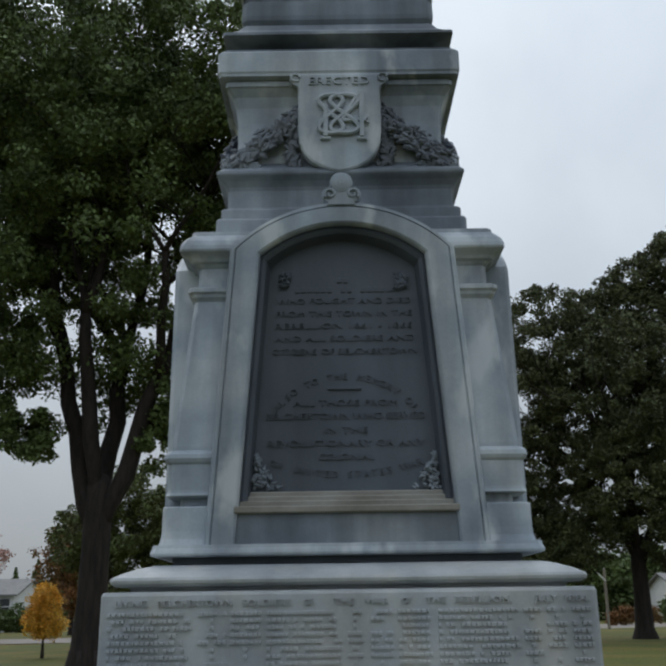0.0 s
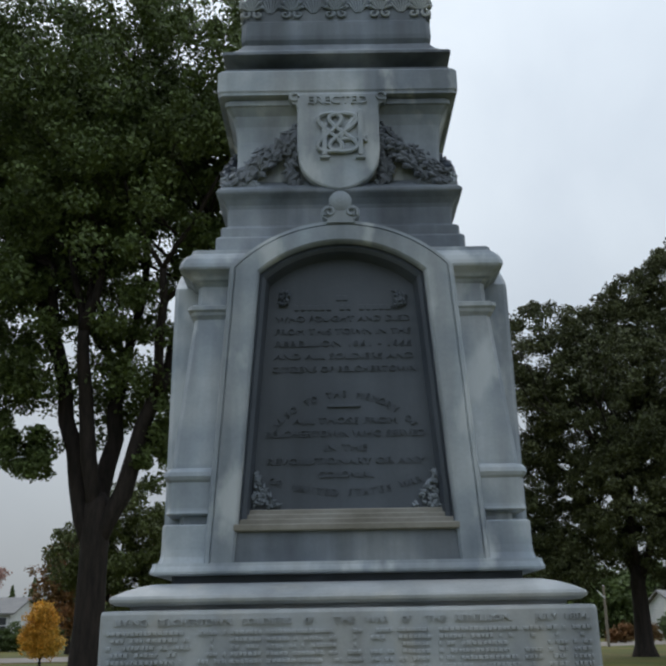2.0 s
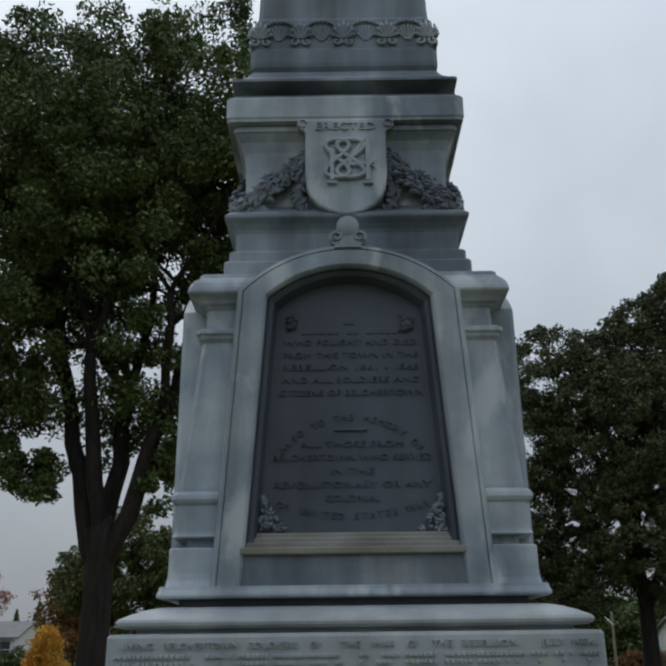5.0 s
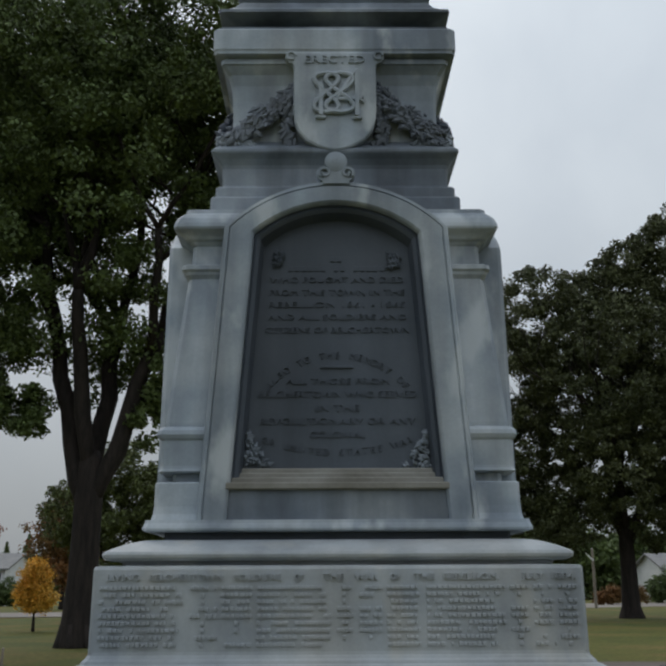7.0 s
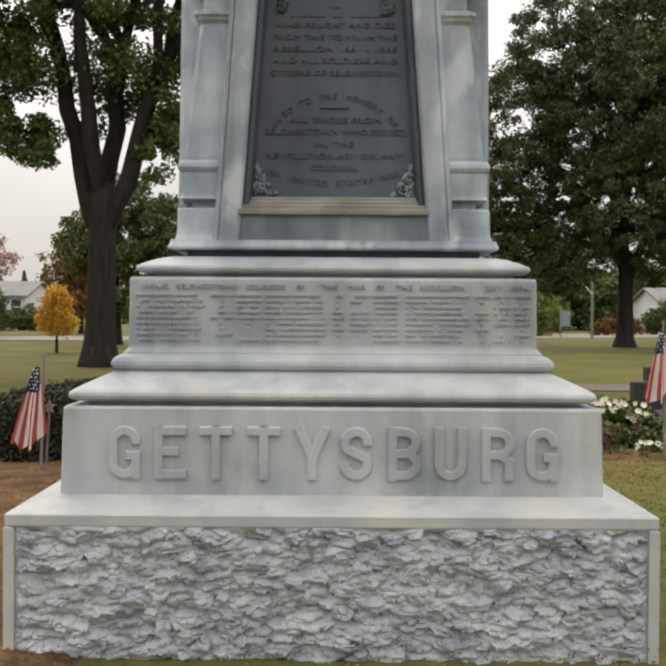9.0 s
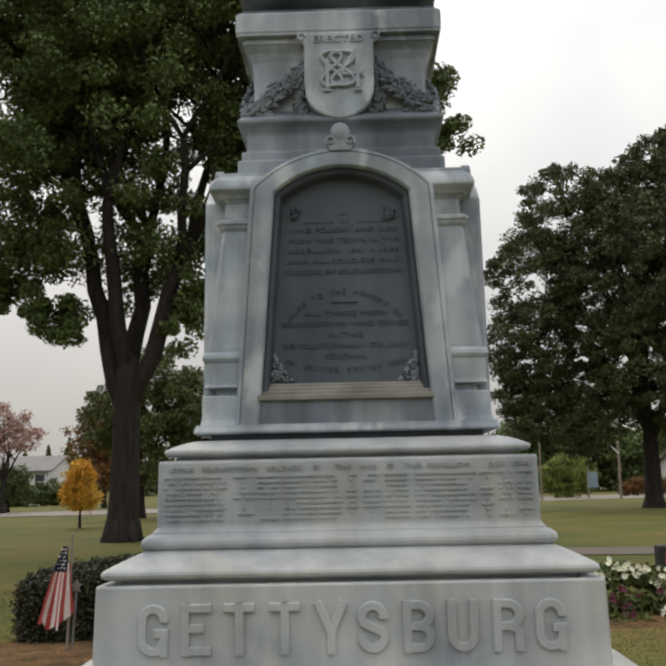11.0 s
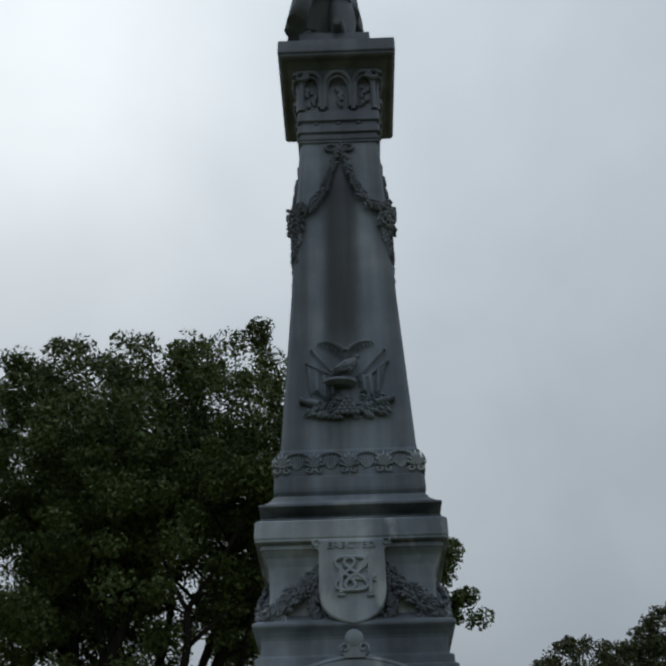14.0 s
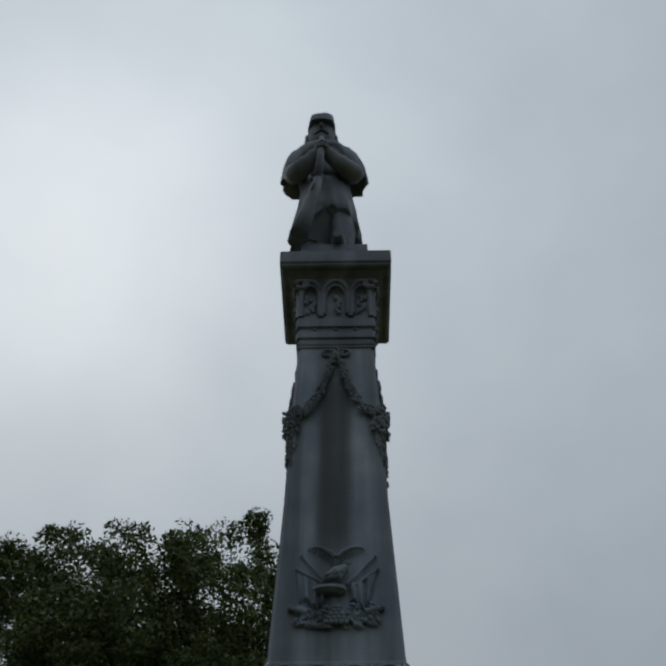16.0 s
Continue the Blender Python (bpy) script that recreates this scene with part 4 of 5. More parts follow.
# ---- statue ----
def statue():
    s = Shape()
    z0 = 6.196
    s.box((-0.235, -0.25, z0), (0.235, 0.235, 6.42), 0.02)
    s.rings([[(x, y, z) for x, y in ((-0.225 + k, -0.24 + k), (0.225 - k, -0.24 + k), (0.225 - k, 0.22 - k), (-0.225 + k, 0.22 - k))] for z, k in ((6.415, 0), (6.44, 0.03))])
    # boots and legs
    s.tube([(0.022, -0.335, 6.415), (0.03, -0.26, 6.445), (0.042, -0.12, 6.47), (0.05, 0.02, 6.48)], [0.030, 0.045, 0.055, 0.05], 10)
    s.tube([(-0.185, -0.20, 6.455), (-0.16, -0.08, 6.48), (-0.13, 0.08, 6.49)], [0.040, 0.055, 0.055], 10)
    s.ovals([(0.050, -0.05, 6.46, 0.078, 0.090), (0.055, -0.06, 6.62, 0.086, 0.092), (0.062, -0.07, 6.80, 0.096, 0.104), (0.055, -0.06, 7.1, 0.105, 0.11)])
    s.ovals([(-0.14, 0.05, 6.46, 0.078, 0.085), (-0.135, 0.05, 6.62, 0.083, 0.09), (-0.125, 0.04, 6.80, 0.093, 0.10), (-0.10, 0.0, 7.1, 0.10, 0.11)])
    # overcoat skirt with folds, parted in front
    rings = []
    for z, cx, rx, ry in ((6.74, -0.070, 0.262, 0.215), (6.86, -0.068, 0.255, 0.212), (7.00, -0.066, 0.240, 0.205), (7.15, -0.068, 0.222, 0.195), (7.30, -0.072, 0.206, 0.178), (7.42, -0.076, 0.200, 0.165)):
        k = (7.42 - z) / 0.68
        ring = []
        for i in range(64):
            a = 2 * math.pi * i / 64
            ca, sa = math.cos(a), math.sin(a)
            front = max(0.0, -sa)
            fold = 1 + 0.075 * k * math.sin(a * 13 + 1.0) + 0.03 * k * math.sin(a * 6)
            part_gap = 0.10 * k * math.exp(-((ca - 0.06) / 0.10) ** 2) * (1 if sa < 0 else 0)
            side = min(max((ca + 0.30) / 0.16, 0.0), 1.0)
            lift = k * front ** 1.2 * (0.04 + 0.17 * side * side * (3 - 2 * side))
            ring.append((cx + rx * ca * fold, -0.01 + ry * sa * fold + part_gap * 0.5, z + lift - (0.07 * k if ca < -0.7 else 0)))
        rings.append(ring)
    s.rings(rings)
    # chest
    s.ovals([(-0.076, -0.01, 7.38, 0.198, 0.163), (-0.08, -0.01, 7.50, 0.205, 0.168), (-0.09, -0.005, 7.70, 0.225, 0.175), (-0.10, 0.0, 7.85, 0.215, 0.155), (-0.105, 0.0, 7.93, 0.15, 0.115), (-0.11, 0.0, 7.99, 0.085, 0.085)], 20)
    # shoulder cape falling to the elbows, open in front
    rings = []
    for z, cx, rx, ry in ((7.555, -0.085, 0.345, 0.205), (7.60, -0.085, 0.347, 0.222), (7.69, -0.088, 0.343, 0.225), (7.80, -0.092, 0.330, 0.212), (7.90, -0.097, 0.302, 0.188), (7.965, -0.102, 0.255, 0.152), (8.005, -0.108, 0.175, 0.118), (8.03, -0.11, 0.098, 0.094)):
        k = (8.03 - z) / 0.53
        ring = []
        for i in range(60):
            a = 2 * math.pi * i / 60
            ca, sa = math.cos(a), math.sin(a)
            fold = 1 + 0.045 * k * math.sin(a * 14) + 0.025 * k * math.sin(a * 7 + 2)
            front = max(0.0, -sa)
            ring.append((cx + rx * ca * fold, 0.0 + ry * sa * fold * (1 - 0.15 * front), z + 0.36 * k * front ** 5 + 0.03 * k * math.sin(a * 9 + 0.5)))
        rings.append(ring)
    s.rings(rings)
    # arms in wide sleeves, bent up to the muzzle
    for pts, rad in (([(-0.30, -0.04, 7.74), (-0.335, -0.10, 7.55), (-0.305, -0.18, 7.43), (-0.225, -0.235, 7.455), (-0.150, -0.275, 7.52), (-0.110, -0.295, 7.565)], [0.070, 0.076, 0.080, 0.072, 0.058, 0.046]),
                     ([(0.10, -0.04, 7.74), (0.160, -0.09, 7.56), (0.140, -0.17, 7.44), (0.050, -0.235, 7.46), (-0.025, -0.275, 7.52), (-0.070, -0.300, 7.56)], [0.070, 0.076, 0.080, 0.072, 0.058, 0.046])):
        path, width = [], []
        for k in range(len(pts) - 1):
            for q in range(4):
                path.append(Vector(pts[k]).lerp(Vector(pts[k + 1]), q / 4))
                width.append((rad[k] + (rad[k + 1] - rad[k]) * q / 4) * (1 + 0.07 * math.sin(len(width) * 2.1)))
        s.tube(path + [Vector(pts[-1])], width + [rad[-1]], 14)
    # folded hands
    s.blob((-0.10, -0.320, 7.605), 0.052, random.Random(1), 10, 8, squash=(1, 0.9, 0.95), rough=0.05)
    s.blob((-0.085, -0.328, 7.555), 0.050, random.Random(1), 10, 8, squash=(1.1, 0.9, 0.85), rough=0.05)
    for k in range(4):
        s.tube([(-0.14 + 0.004 * k, -0.345, 7.53 + 0.024 * k), (-0.095, -0.370, 7.535 + 0.024 * k), (-0.05, -0.350, 7.53 + 0.024 * k)], 0.013, 6)
    # musket
    s.tube([(-0.095, -0.335, 7.70), (-0.105, -0.335, 7.45), (-0.125, -0.335, 7.10)], [0.024, 0.032, 0.036], 10)
    s.tube([(-0.078, -0.340, 7.50), (-0.098, -0.342, 7.12)], [0.009, 0.011], 6)
    s.tube([(-0.122, -0.335, 7.13), (-0.150, -0.33, 6.92), (-0.195, -0.32, 6.68), (-0.250, -0.305, 6.44)], [0.036, 0.044, 0.054, 0.066], 10)
    s.tube([(-0.140, -0.37, 7.02), (-0.155, -0.385, 6.95), (-0.168, -0.36, 6.89)], 0.009, 6)
    s.tube([(-0.165, -0.365, 7.03), (-0.18, -0.372, 7.07), (-0.185, -0.36, 7.09)], 0.012, 6)
    # head, hair, moustache, flat-topped cap
    hx, neck = -0.112, len(s.v)
    s.ovals([(hx, -0.02, 7.96, 0.076, 0.078), (hx, -0.02, 8.06, 0.074, 0.08)], 14)
    s.ovals([(hx, -0.050, 8.030, 0.052, 0.060), (hx, -0.045, 8.060, 0.082, 0.090), (hx, -0.035, 8.12, 0.098, 0.106), (hx, -0.03, 8.19, 0.103, 0.113), (hx, -0.03, 8.25, 0.101, 0.112), (hx, -0.025, 8.30, 0.09, 0.10)], 18)
    s.tube([(hx, -0.142, 8.195), (hx, -0.168, 8.150), (hx, -0.152, 8.136)], [0.012, 0.021, 0.014], 8)
    s.tube([(hx - 0.055, -0.125, 8.095), (hx, -0.155, 8.116), (hx + 0.055, -0.125, 8.095)], [0.007, 0.012, 0.007], 8)
    s.blob((hx, -0.125, 8.05), 0.038, random.Random(2), 10, 8, squash=(1.1, 0.9, 0.9), rough=0.04)
    for sx in (-1, 1):
        s.blob((hx + sx * 0.106, -0.02, 8.155), 0.028, random.Random(2), 8, 6, squash=(0.6, 0.9, 1.3), rough=0.05)
        s.tube([(hx + sx * 0.098, -0.03, 8.20), (hx + sx * 0.102, 0.01, 8.10), (hx + sx * 0.085, 0.04, 8.03)], [0.022, 0.032, 0.022], 8)
    rings = []
    for z, k, slope in ((8.225, 1.02, 0.0), (8.25, 1.03, 0.0), (8.33, 0.96, 0.02), (8.415, 0.90, 0.05), (8.425, 0.87, 0.052), (8.426, 0.3, 0.03)):
        ring = []
        for a in spread(24, 0, math.pi / 12):
            ca, sa = math.cos(a), math.sin(a)
            q = (abs(ca) ** 3.2 + abs(sa) ** 3.2) ** (-1 / 3.2)
            ring.append((hx + 0.102 * ca * q * k, -0.03 + 0.112 * sa * q * k, z - slope * max(0.0, -sa * q)))
        rings.append(ring)
    s.rings(rings)
    s.rings([[(hx + 0.092 * math.cos(a), -0.125 - 0.058 * max(0, -math.sin(a)) + 0.02 * max(0, math.sin(a)), z - 0.028 * max(0, -math.sin(a))) for a in spread(16, 0, math.pi / 8)] for z in (8.238, 8.250)])
    s.v[neck:] = [(hx + (x - hx) * 1.14, y * 1.05, z if z < 8.0 else 8.0 + (z - 8.0) * 1.27) for x, y, z in s.v[neck:]]
    # collar
    s.ovals([(-0.11, -0.005, 7.97, 0.110, 0.106), (-0.112, -0.01, 8.04, 0.092, 0.094)], 16)
    s.v = [(-0.08 + (x + 0.08) * 0.90, y * 0.92, z if z < 6.445 else 6.445 + (z - 6.445) * 0.895) for x, y, z in s.v]
    s.v = [tuple(Vector(p) + noise.noise_vector(Vector(p) * 11) * 0.007 + noise.noise_vector(Vector(p) * 27) * 0.003) for p in s.v]
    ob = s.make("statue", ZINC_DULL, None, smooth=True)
    for p in ob.data.polygons:
        p.use_smooth = len(p.vertices) == 4
    tagged(ob, "grey zinc soldier statue leaning on a musket atop the shaft", "statue")


statue()


# ---- trees ----
def limb_path(rng, a, b, sag, wob, n=6):
    a, b = Vector(a), Vector(b)
    out = []
    for k in range(n + 1):
        t = k / n
        p = a.lerp(b, t)
        w = math.sin(math.pi * t)
        out.append(p + Vector((rng.uniform(-wob, wob) * w, rng.uniform(-wob, wob) * w, sag * w + rng.uniform(-wob, wob) * 0.4 * w)))
    return out


def leaf_cloud(name, centres, per, size, spread_r, seed, mat, parent, label=""):
    """Many small leaf quads round the twig ends."""
    r = np.random.RandomState(seed)
    c = np.array(centres, float)
    rad = c[:, 3] if c.shape[1] > 3 else np.full(len(c), spread_r)
    idx = np.repeat(np.arange(len(c)), per)
    m = len(idx)
    d = r.normal(size=(m, 3))
    d /= np.linalg.norm(d, axis=1)[:, None]
    k = r.random_sample(m) ** 0.45
    p = c[idx, :3] + d * (rad[idx] * k)[:, None] * np.array((1.0, 1.0, 0.72))
    u = r.normal(size=(m, 3))
    u /= np.linalg.norm(u, axis=1)[:, None]
    v = np.cross(u, r.normal(size=(m, 3)))
    v /= np.linalg.norm(v, axis=1)[:, None]
    s = (size * r.uniform(0.6, 1.35, m))[:, None]
    verts = np.stack([p - u * s, p - v * s * 0.55 + u * s * 0.1, p + u * s, p + v * s * 0.55 + u * s * 0.1], 1).reshape(-1, 3)
    me = bpy.data.meshes.new(name)
    me.vertices.add(4 * m)
    me.vertices.foreach_set("co", verts.astype(np.float32).ravel())
    me.loops.add(4 * m)
    me.loops.foreach_set("vertex_index", np.arange(4 * m, dtype=np.int32))
    me.polygons.add(m)
    me.polygons.foreach_set("loop_start", np.arange(0, 4 * m, 4, dtype=np.int32))
    me.update(calc_edges=True)
    me.materials.append(mat)
    ob = new(name, me)
    ob.parent = parent
    tagged(ob, label, kind="stuff")
    return ob


def grow(shape, rng, start, way, length, radius, depth, tips, up=0.12, split=(2, 3), shrink=0.72):
    p = Vector(start)
    d = Vector(way).normalized()
    pts, rad = [p.copy()], [radius]
    steps = 4
    for k in range(steps):
        d = (d + Vector((rng.uniform(-1, 1), rng.uniform(-1, 1), rng.uniform(-1, 1))) * 0.16 + Vector((0, 0, up * 0.5))).normalized()
        p = p + d * length / steps
        pts.append(p.copy())
        rad.append(radius * (1 - 0.38 * (k + 1) / steps))
    shape.tube(pts, rad, 7 if depth > 1 else 5)
    if depth <= 2:
        tips.append(tuple(pts[2]))
    if depth == 0:
        tips.append(tuple(p))
        return
    for k in range(rng.randint(*split)):
        side = Vector((rng.uniform(-1, 1), rng.uniform(-1, 1), rng.uniform(-0.35, 0.7))).normalized()
        grow(shape, rng, pts[-1] if k else pts[-2], (d * 0.75 + side * 0.85), length * shrink * rng.uniform(0.85, 1.15), rad[-1] * 0.78, depth - 1, tips, up, split, shrink)


def bunches(rng, lobes, density, r0, r1, flat=0.8):
    """Leafy bunches over the outside of each lobe of a crown, and a looser fill within."""
    out = []
    for lx, ly, lz, lr in lobes:
        for k in range(int(density * lr * lr)):
            d = Vector((rng.gauss(0, 1), rng.gauss(0, 1), rng.gauss(0.25, 1))).normalized()
            d *= lr * (rng.uniform(0.82, 1.0) if k % 4 else rng.uniform(0.3, 0.8))
            out.append((lx + d.x, ly + d.y * 0.9, lz + d.z * flat, rng.uniform(r0, r1)))
    return out


def elm():
    """The large shade tree: twin-limbed trunk, wide vaulted crown."""
    rng = random.Random(12)
    x, y = ELM
    tree = tagged(new("tree"), "large dark green shade tree with a forked trunk", "tree")
    tree.location = (x, y, 0)
    s = Shape()
    s.tube([(-0.10, 0, -0.2), (-0.06, 0, 0.15), (0.0, 0, 0.6), (0.04, 0, 1.6), (0.06, 0, 3.0), (0.08, 0, 4.0), (0.09, 0, 4.7), (0.09, 0, 5.0)], [0.56, 0.50, 0.44, 0.39, 0.37, 0.37, 0.33, 0.2], 16)
    for a in spread(6, 0.3, 1.05):
        s.tube([(0.35 * math.cos(a), 0.35 * math.sin(a), 0.55), (0.42 * math.cos(a), 0.42 * math.sin(a), 0.14), (0.58 * math.cos(a), 0.58 * math.sin(a), -0.1)], [0.12, 0.12, 0.07], 8)
    tips = []
    limbs = (((-0.02, 0, 3.3), (-1.35, 0.5, 8.8), 0.26), ((0.10, 0, 3.3), (1.9, -0.4, 8.2), 0.25), ((0.05, 0.08, 4.0), (0.35, 1.4, 9.0), 0.25), ((0.02, -0.05, 4.1), (-0.30, -1.0, 9.2), 0.22), ((0.8, -0.1, 5.6), (3.2, 0.6, 8.0), 0.16))
    for a, b, r in limbs:
        path = limb_path(rng, a, b, 0.1, 0.12)
        s.tube(path, [r * (0.55, 0.95, 1.0, 0.93, 0.85, 0.77, 0.68)[k] for k in range(len(path))], 10)
        out = (Vector(b) - Vector(a))
        for j in range(4):
            ang = rng.uniform(0, 6.28)
            grow(s, rng, path[-1 - (j % 2)], (out.x * 0.35 + math.cos(ang) * 1.3, out.y * 0.35 + math.sin(ang) * 1.3, 2.6), 3.6, r * 0.6, 3, tips, 0.12)
    trunk = s.make("trunk", BARK, tree, "dark furrowed forked trunk", True)
    # vaulted crown: clumps spread through an uneven dome
    clumps = []
    lobes = ((-1.2, 0, 18.0, 3.3), (3.7, 0, 18.1, 3.1), (-3.4, 0, 17.4, 3.2), (-6.2, 0, 16.2, 3.5), (-8.8, 0, 13.6, 3.7), (1.2, -2.0, 15.2, 4.0), (-4.0, -2.4, 13.4, 4.0), (5.3, 0, 14.6, 3.0), (5.4, -1.0, 11.4, 2.8), (-9.6, 0, 10.0, 2.9),
             (0, 3.0, 14.0, 4.4), (0.0, -2.4, 11.4, 3.4), (-5.8, 1.0, 10.2, 3.0), (2.6, 0, 9.6, 2.4), (7.4, 0, 12.2, 1.8), (-2.8, 0.5, 8.8, 2.0), (3.4, 1.0, 8.0, 1.8), (-5.2, 0, 7.9, 1.8), (-8.2, 0, 7.9, 1.8), (-4.2, 0, 9.6, 2.4), (-7.2, 0, 9.4, 2.3), (-0.6, 0.6, 10.4, 2.2), (1.0, 0, 8.2, 1.2), (-9.8, 0, 8.4, 1.6), (-2.2, 0.4, 8.2, 1.5), (0.4, 1.2, 8.8, 1.6), (-3.6, 0, 7.8, 1.4), (-2.4, 1.0, 10.6, 2.0), (-0.4, 1.5, 7.4, 1.0))
    clumps += bunches(rng, [b for b in lobes if b[2] > 12.5], 6.0, 0.36, 0.72) + bunches(rng, [b for b in lobes if 9.3 < b[2] <= 12.5], 4.2, 0.34, 0.72)
    for lx, ly, lz, lr in lobes:
        for k in range(int(9 * lr) if lz <= 9.3 else 0):
            d = Vector((rng.gauss(0, 1), rng.gauss(0, 1), rng.gauss(0, 1))).normalized() * lr * rng.random() ** 0.4
            clumps.append((lx + d.x, ly + d.y * 0.85, lz + d.z * 0.8, rng.uniform(0.5, 0.9)))
    for tx, ty, tz in tips:
        clumps.append((tx, ty, tz, rng.uniform(0.4, 0.8)))
    # drooping sprays
    for bx, bz in ((-1.9, 5.5), (-2.1, 6.0), (-2.6, 6.6), (-3.2, 7.0), (-1.7, 6.1), (-3.8, 6.8), (1.6, 5.7), (1.9, 6.3), (2.2, 7.0), (2.6, 6.6), (9.2, 11.0), (8.9, 11.8), (8.8, 12.6), (8.4, 11.4), (-4.6, 5.9), (-4.9, 6.3), (-5.3, 6.6)):
        for k in range(6):
            clumps.append((bx + rng.uniform(-0.5, 0.5), rng.uniform(-0.5, 0.5), bz + rng.uniform(-0.5, 0.5), rng.uniform(0.25, 0.5)))
    leaf_cloud("crown", clumps, 230, 0.068, 0.7, 4, LEAF, tree, "dense dark green leaves with gaps")


def round_tree(label, x, y, height, lobes, seed, leaf, per=70, size=0.11, trunk_r=0.4, fork=3.0, name="tree", clump=24, depth=3, bunch=0.0):
    rng = random.Random(seed)
    tree = tagged(new(name), label, "tree")
    tree.location = (x, y, ground_z(x, y))
    s = Shape()
    k = trunk_r
    s.tube([(0, 0, -0.2), (0, 0, 0.1), (0, 0, 0.5), (0.05 * k, 0, fork * 0.6), (0, 0, fork), (0, 0, fork * 1.25)], [k * 1.6, k * 1.35, k, k * 0.85, k * 0.8, k * 0.6], 10)
    tips = []
    for j in range(6):
        a = j * 1.05 + rng.uniform(-0.3, 0.3)
        grow(s, rng, (0, 0, fork * rng.uniform(0.9, 1.2)), (math.cos(a), math.sin(a), 1.9), height * 0.26, k * 0.5, depth, tips, 0.25)
    s.make("trunk", BARK, tree, "", True)
    clumps = bunches(rng, lobes, bunch, 0.30, 0.58, 0.95) if bunch else []
    for lx, ly, lz, lr in lobes:
        for i in range(int(clump * lr)):
            d = Vector((rng.gauss(0, 1), rng.gauss(0, 1), rng.gauss(0, 1))).normalized() * lr * rng.random() ** 0.38
            clumps.append((lx + d.x, ly + d.y, lz + d.z, rng.uniform(0.2, 0.45) * lr ** 0.55))
    leaf_cloud("crown", clumps, per, size, 0.5, seed + 1, leaf, tree)
    return tree


ELM = (-6.35, 22.4)
elm()
round_tree("broad rounded olive-green tree on the lawn", 13.6, 41.0, 17.0,
           ((0.4, 0, 13.8, 2.7), (-2.9, 0, 14.0, 2.7), (4.3, 0, 16.9, 3.0), (1.4, 0, 15.6, 2.2), (-5.4, 0, 4.2, 1.5), (-3.4, -1.0, 3.7, 1.3), (5.2, 0, 3.9, 1.6), (-4.7, 0, 10.8, 2.6), (0, -2.0, 10.5, 4.0), (5.0, 0, 9.6, 3.4), (-5.2, 0, 7.6, 2.3), (-5.4, 0, 5.8, 1.8), (0, -2.2, 6.8, 3.2), (4.8, 0, 6.0, 2.8), (-2.4, 0, 4.9, 2.0), (1.8, 0, 4.8, 2.0), (0, 2.0, 9.0, 4.0)),
           31, LEAF_OLIVE, per=135, size=0.078, trunk_r=0.42, fork=3.2, clump=7, bunch=16.0)
round_tree("dense green tree behind the lawn", -10.0, 40.5, 7.0, ((0.8, 0, 6.1, 1.9), (-1.2, 0, 4.6, 1.7), (2.2, 0, 5.0, 1.8), (0.2, -0.6, 3.6, 1.9), (2.0, 0, 3.4, 1.7)), 41, LEAF_MID, per=110, size=0.075, trunk_r=0.2, fork=1.4, clump=14, bunch=14.0)
round_tree("small golden autumn tree", -10.15, 31.4, 2.6, ((0, 0, 1.7, 0.55), (-0.05, 0, 2.1, 0.40), (-0.3, 0, 1.2, 0.45), (0.3, 0, 1.15, 0.45), (0, 0, 1.1, 0.5)), 51, LEAF_GOLD, per=34, size=0.045, trunk_r=0.045, fork=0.5, clump=170, depth=2)
round_tree("half-bare pinkish autumn tree", -20.7, 52.0, 7.0, ((0, 0, 5.0, 1.6), (-1.4, 0, 4.2, 1.5), (1.0, 0, 4.4, 1.2)), 61, LEAF_PINK, per=40, size=0.08, trunk_r=0.14, fork=1.8, clump=40)
round_tree("bright green shrub beside the street", 14.5, 64.0, 3.2, ((0.3, 0, 2.0, 1.3), (1.2, 0, 1.3, 1.0), (-1.2, 0, 1.3, 1.0), (0, 0, 1.0, 1.2)), 71, LEAF_FRESH, per=60, size=0.07, trunk_r=0.08, fork=0.4, name="shrub", clump=80, depth=1)

round_tree("orange-tinged autumn tree behind the lawn", -17.4, 62.0, 8.0, ((0, 0, 6.4, 1.7), (-1.0, 0, 4.6, 1.8), (1.0, 0, 4.0, 1.8), (0, 0, 2.8, 1.8)), 81, LEAF_ORANGE, per=40, size=0.10, trunk_r=0.16, fork=1.4, clump=50)
round_tree("small green garden tree by the street", -21.5, 55.0, 3.0, ((0, 0, 2.0, 1.2), (-1.0, 0, 1.5, 1.0), (0.9, 0, 1.4, 0.9)), 82, LEAF, per=40, size=0.08, trunk_r=0.1, fork=0.6, clump=60, depth=2)


def conifer(x, y, h, seed):
    rng = random.Random(seed)
    tree = tagged(new("conifer"), "dark pointed evergreen far behind the houses", "tree", "far evergreens")
    tree.location = (x, y, 0)
    s = Shape()
    s.tube([(0, 0, -0.2), (0, 0, h * 0.5), (0, 0, h)], [0.22, 0.14, 0.03], 7)
    s.make("trunk", BARK, tree)
    clumps = []
    for k in range(150):
        t = rng.random() ** 0.8
        a = rng.uniform(0, 6.28)
        r = (1 - t) * h * 0.24 * rng.uniform(0.5, 1)
        clumps.append((r * math.cos(a), r * math.sin(a), h * (0.1 + 0.9 * t), 0.55 * (1.15 - t)))
    leaf_cloud("crown", clumps, 40, 0.10, 0.5, seed, LEAF, tree)


for n, (x, y, h) in enumerate(((-37.0, 110, 6.4), (-33.9, 108, 7.2), (-40.5, 112, 6.0), (-35.4, 115, 5.2), (-31.5, 118, 5.0), (-44.5, 118, 6.0), (-48.0, 120, 6.6))):
    conifer(x, y, h, 200 + n)


